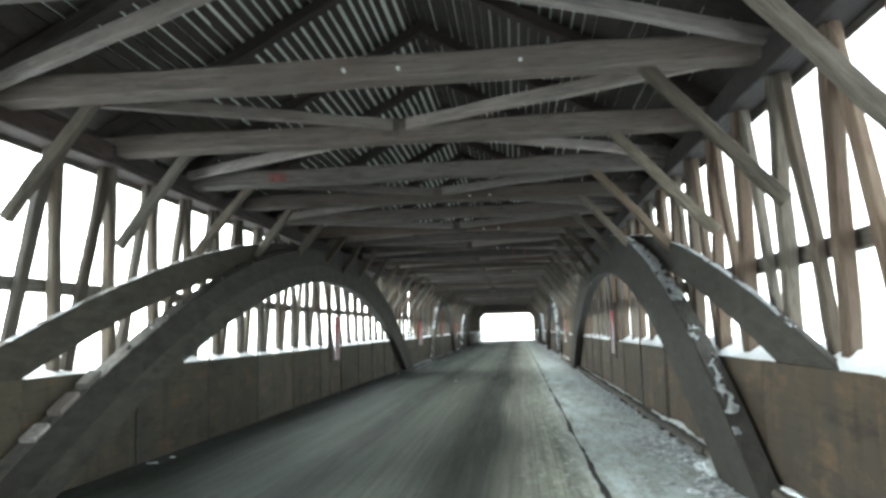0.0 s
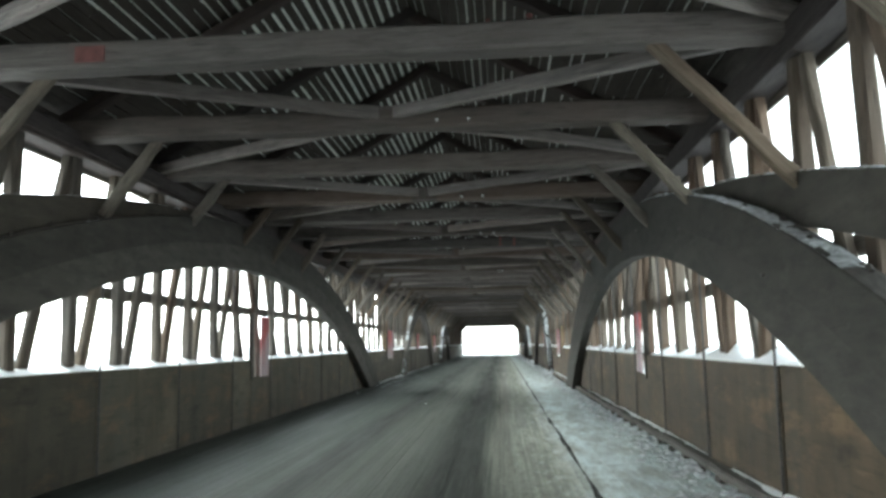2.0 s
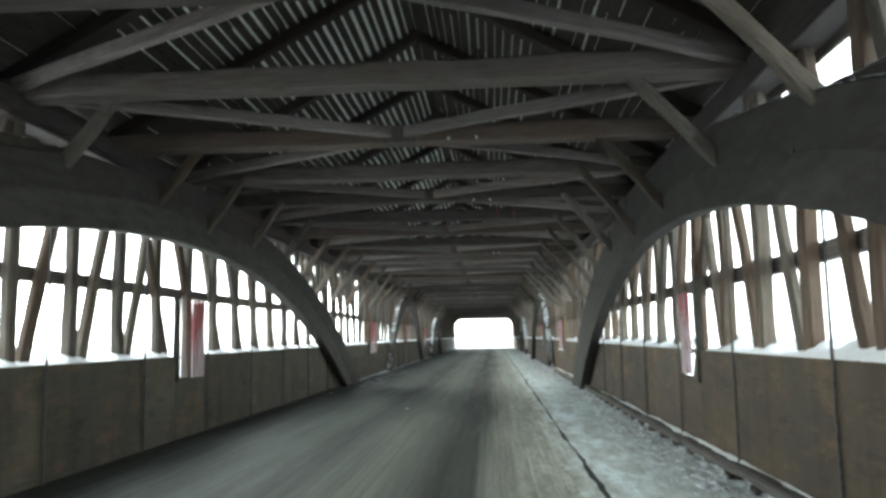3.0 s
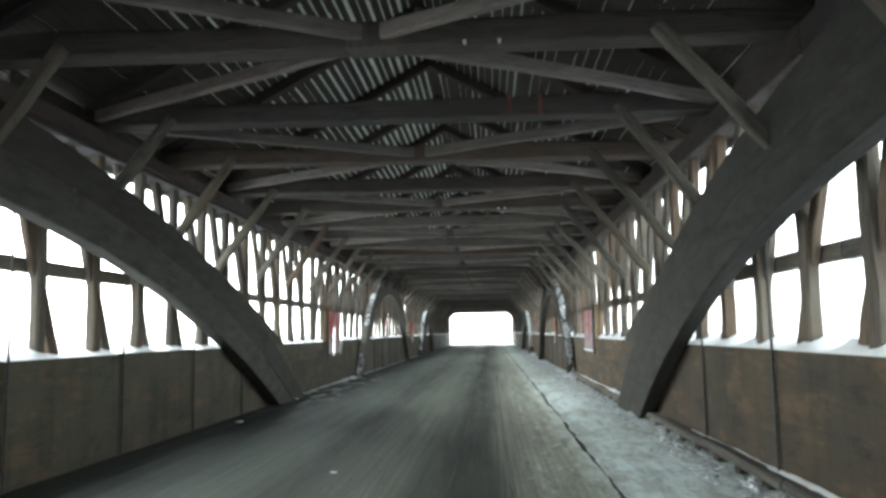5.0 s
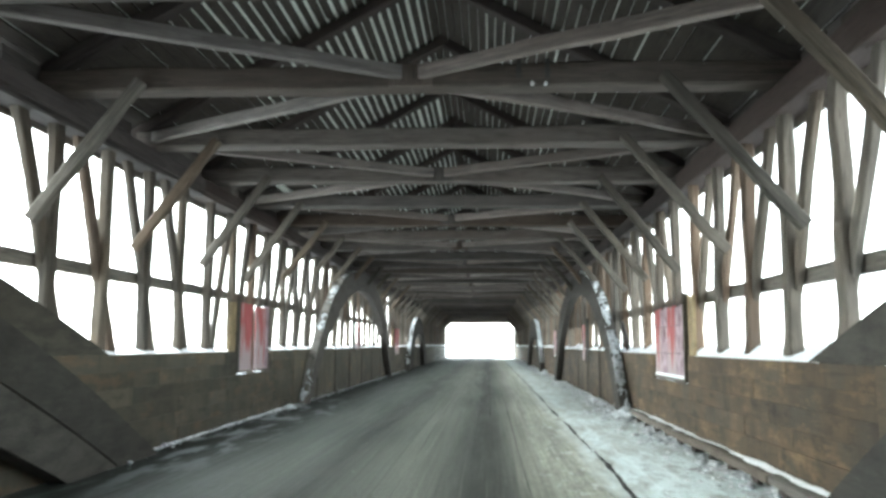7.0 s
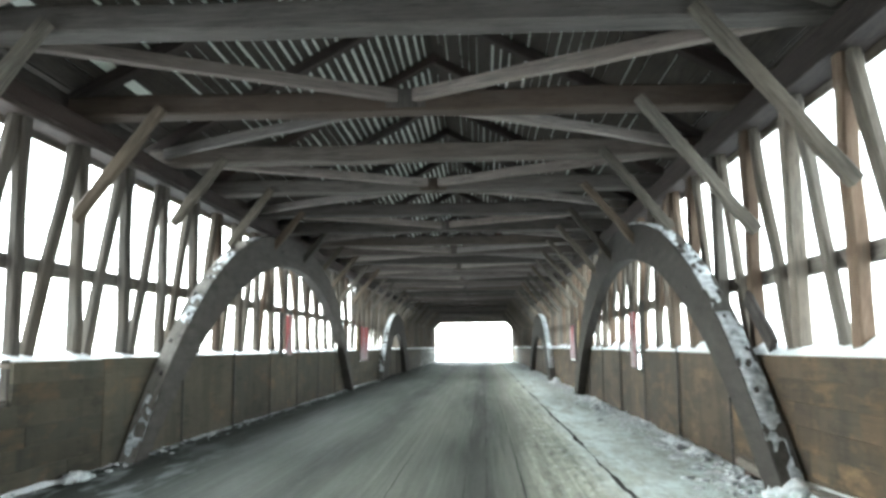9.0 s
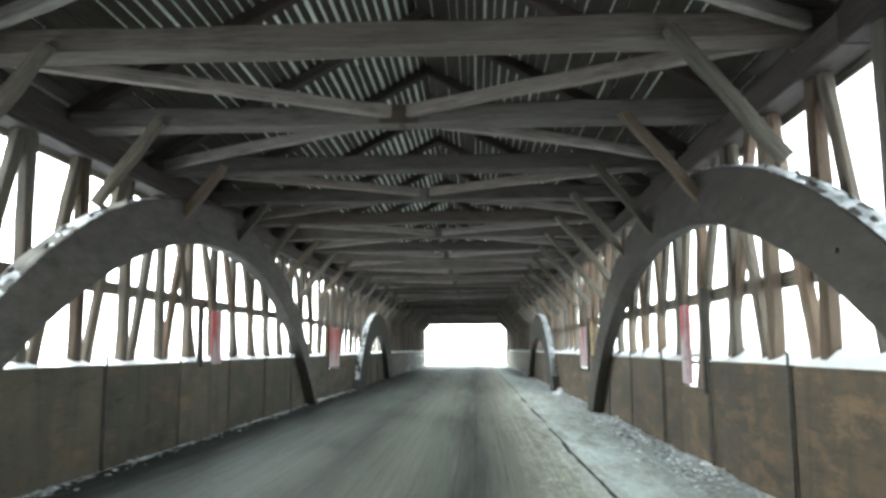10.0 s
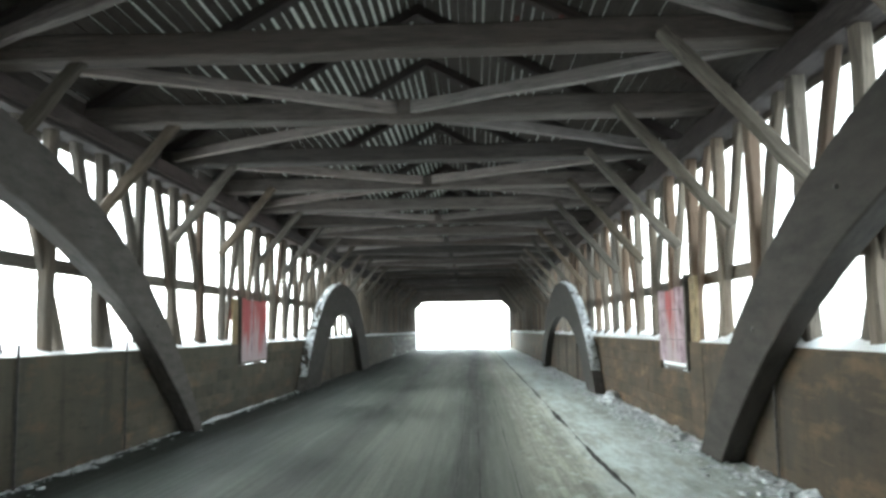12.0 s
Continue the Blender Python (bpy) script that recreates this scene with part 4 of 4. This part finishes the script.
plate("sign_plate", 1.69, 3.93, 0.20, 0.11, DULL_WHITE, "small weathered white plate nailed to a tie beam")
plate("sign_plate", 2.07, 3.93, 0.10, 0.07, DULL_WHITE, "tiny weathered white plate nailed to a tie beam")
plate("sign_plate", -2.72, 3.93, 0.26, 0.14, DULL_RED, "faded red plate nailed to a tie beam")
plate("paint_mark", 0.65, 3.99, 0.04, 0.17, DULL_RED, "red paint mark on a dark tie beam")
plate("paint_mark", 0.99, 4.00, 0.05, 0.20, DULL_RED, "red paint mark on a dark tie beam")

# rusty straps and old wiring knobs on other tie beams
for k, xs in ((8, (0.75, 1.10)), (20, (0.69, 1.08))):
    for x in xs:
        plate("iron_strap", x, 4.01, 0.045, 0.27, DULL_RED, "rusty red iron strap nailed on a dark tie beam", TIES[k + 4] - 0.13)
for x in (0.55, 0.83):
    plate("iron_strap", x, 4.04, 0.05, 0.20, IRON, "black iron strap nailed on a dark tie beam", TIES[15] - 0.13)


def wire_knob(x, y, z):
    """A small glazed knob on a tie beam: a waisted body on a nail plate."""
    f = thing("wire_knob", "small white glazed wiring knob on a tie beam", "insulator", "old wiring knobs on the tie beams", m=pose(x, y, z))
    for name, r1, r2, depth, at, mat in (("body", 0.018, 0.013, 0.03, -0.02, WHITE), ("cap", 0.012, 0.017, 0.016, -0.042, WHITE), ("base", 0.022, 0.022, 0.012, 0.0, IRON)):
        bm = bmesh.new()
        bmesh.ops.create_cone(bm, cap_ends=True, segments=10, radius1=r1, radius2=r2, depth=depth)
        part(name, bm, mat, f, m=pose(0, at, 0, 90, 0, 0))
    return f


knob = wire_knob(-0.18, TIES[4] - 0.125, 3.92)
for k, xs, z in ((4, (0.92, -0.68), 3.93), (7, (0.05, 0.40), 3.90), (9, (0.1, 0.45), 3.90), (11, (0.3, 0.6), 3.90), (15, (0.68, 0.81), 3.88)):
    for x in xs:
        copy_thing(knob, pose(x, TIES[k] - 0.125, z))


# ---- cleats left lying on the back of an arch ----
def arch_cleat(y, length, w, thick, mat, label):
    """A short block resting on the sloping back of the near leg, across the ply."""
    a, b = curve(*LEFT_BACK, y - LEFT_BACK[0]), curve(*LEFT_BACK, y + 0.02 - LEFT_BACK[0])
    t = (b - a).normalized()
    n = Vector((-t.y, t.x))
    at = a + n * (thick / 2 + 0.004)
    end = at + t * length
    ob = new("timber_cleat", stick(length, w, thick, mat, "timber_cleat", c=0.008, segs=3, wob=0.006))
    ob.matrix_basis = between((LEFT + 0.14, at.x, at.y), (LEFT + 0.14, end.x, end.y), (0, n.x, n.y))
    tagged(ob, label, "timber block", "blocks on the back of an arch")


arch_cleat(8.20, 0.38, 0.15, 0.06, PALE, "pale sawn block resting on the back of an arch")
arch_cleat(8.70, 0.30, 0.14, 0.07, ARCH_BACK, "dark weathered block resting on the back of an arch")
arch_cleat(7.78, 0.26, 0.16, 0.05, DULL_WHITE, "grey snow-dusted block resting on the back of an arch")
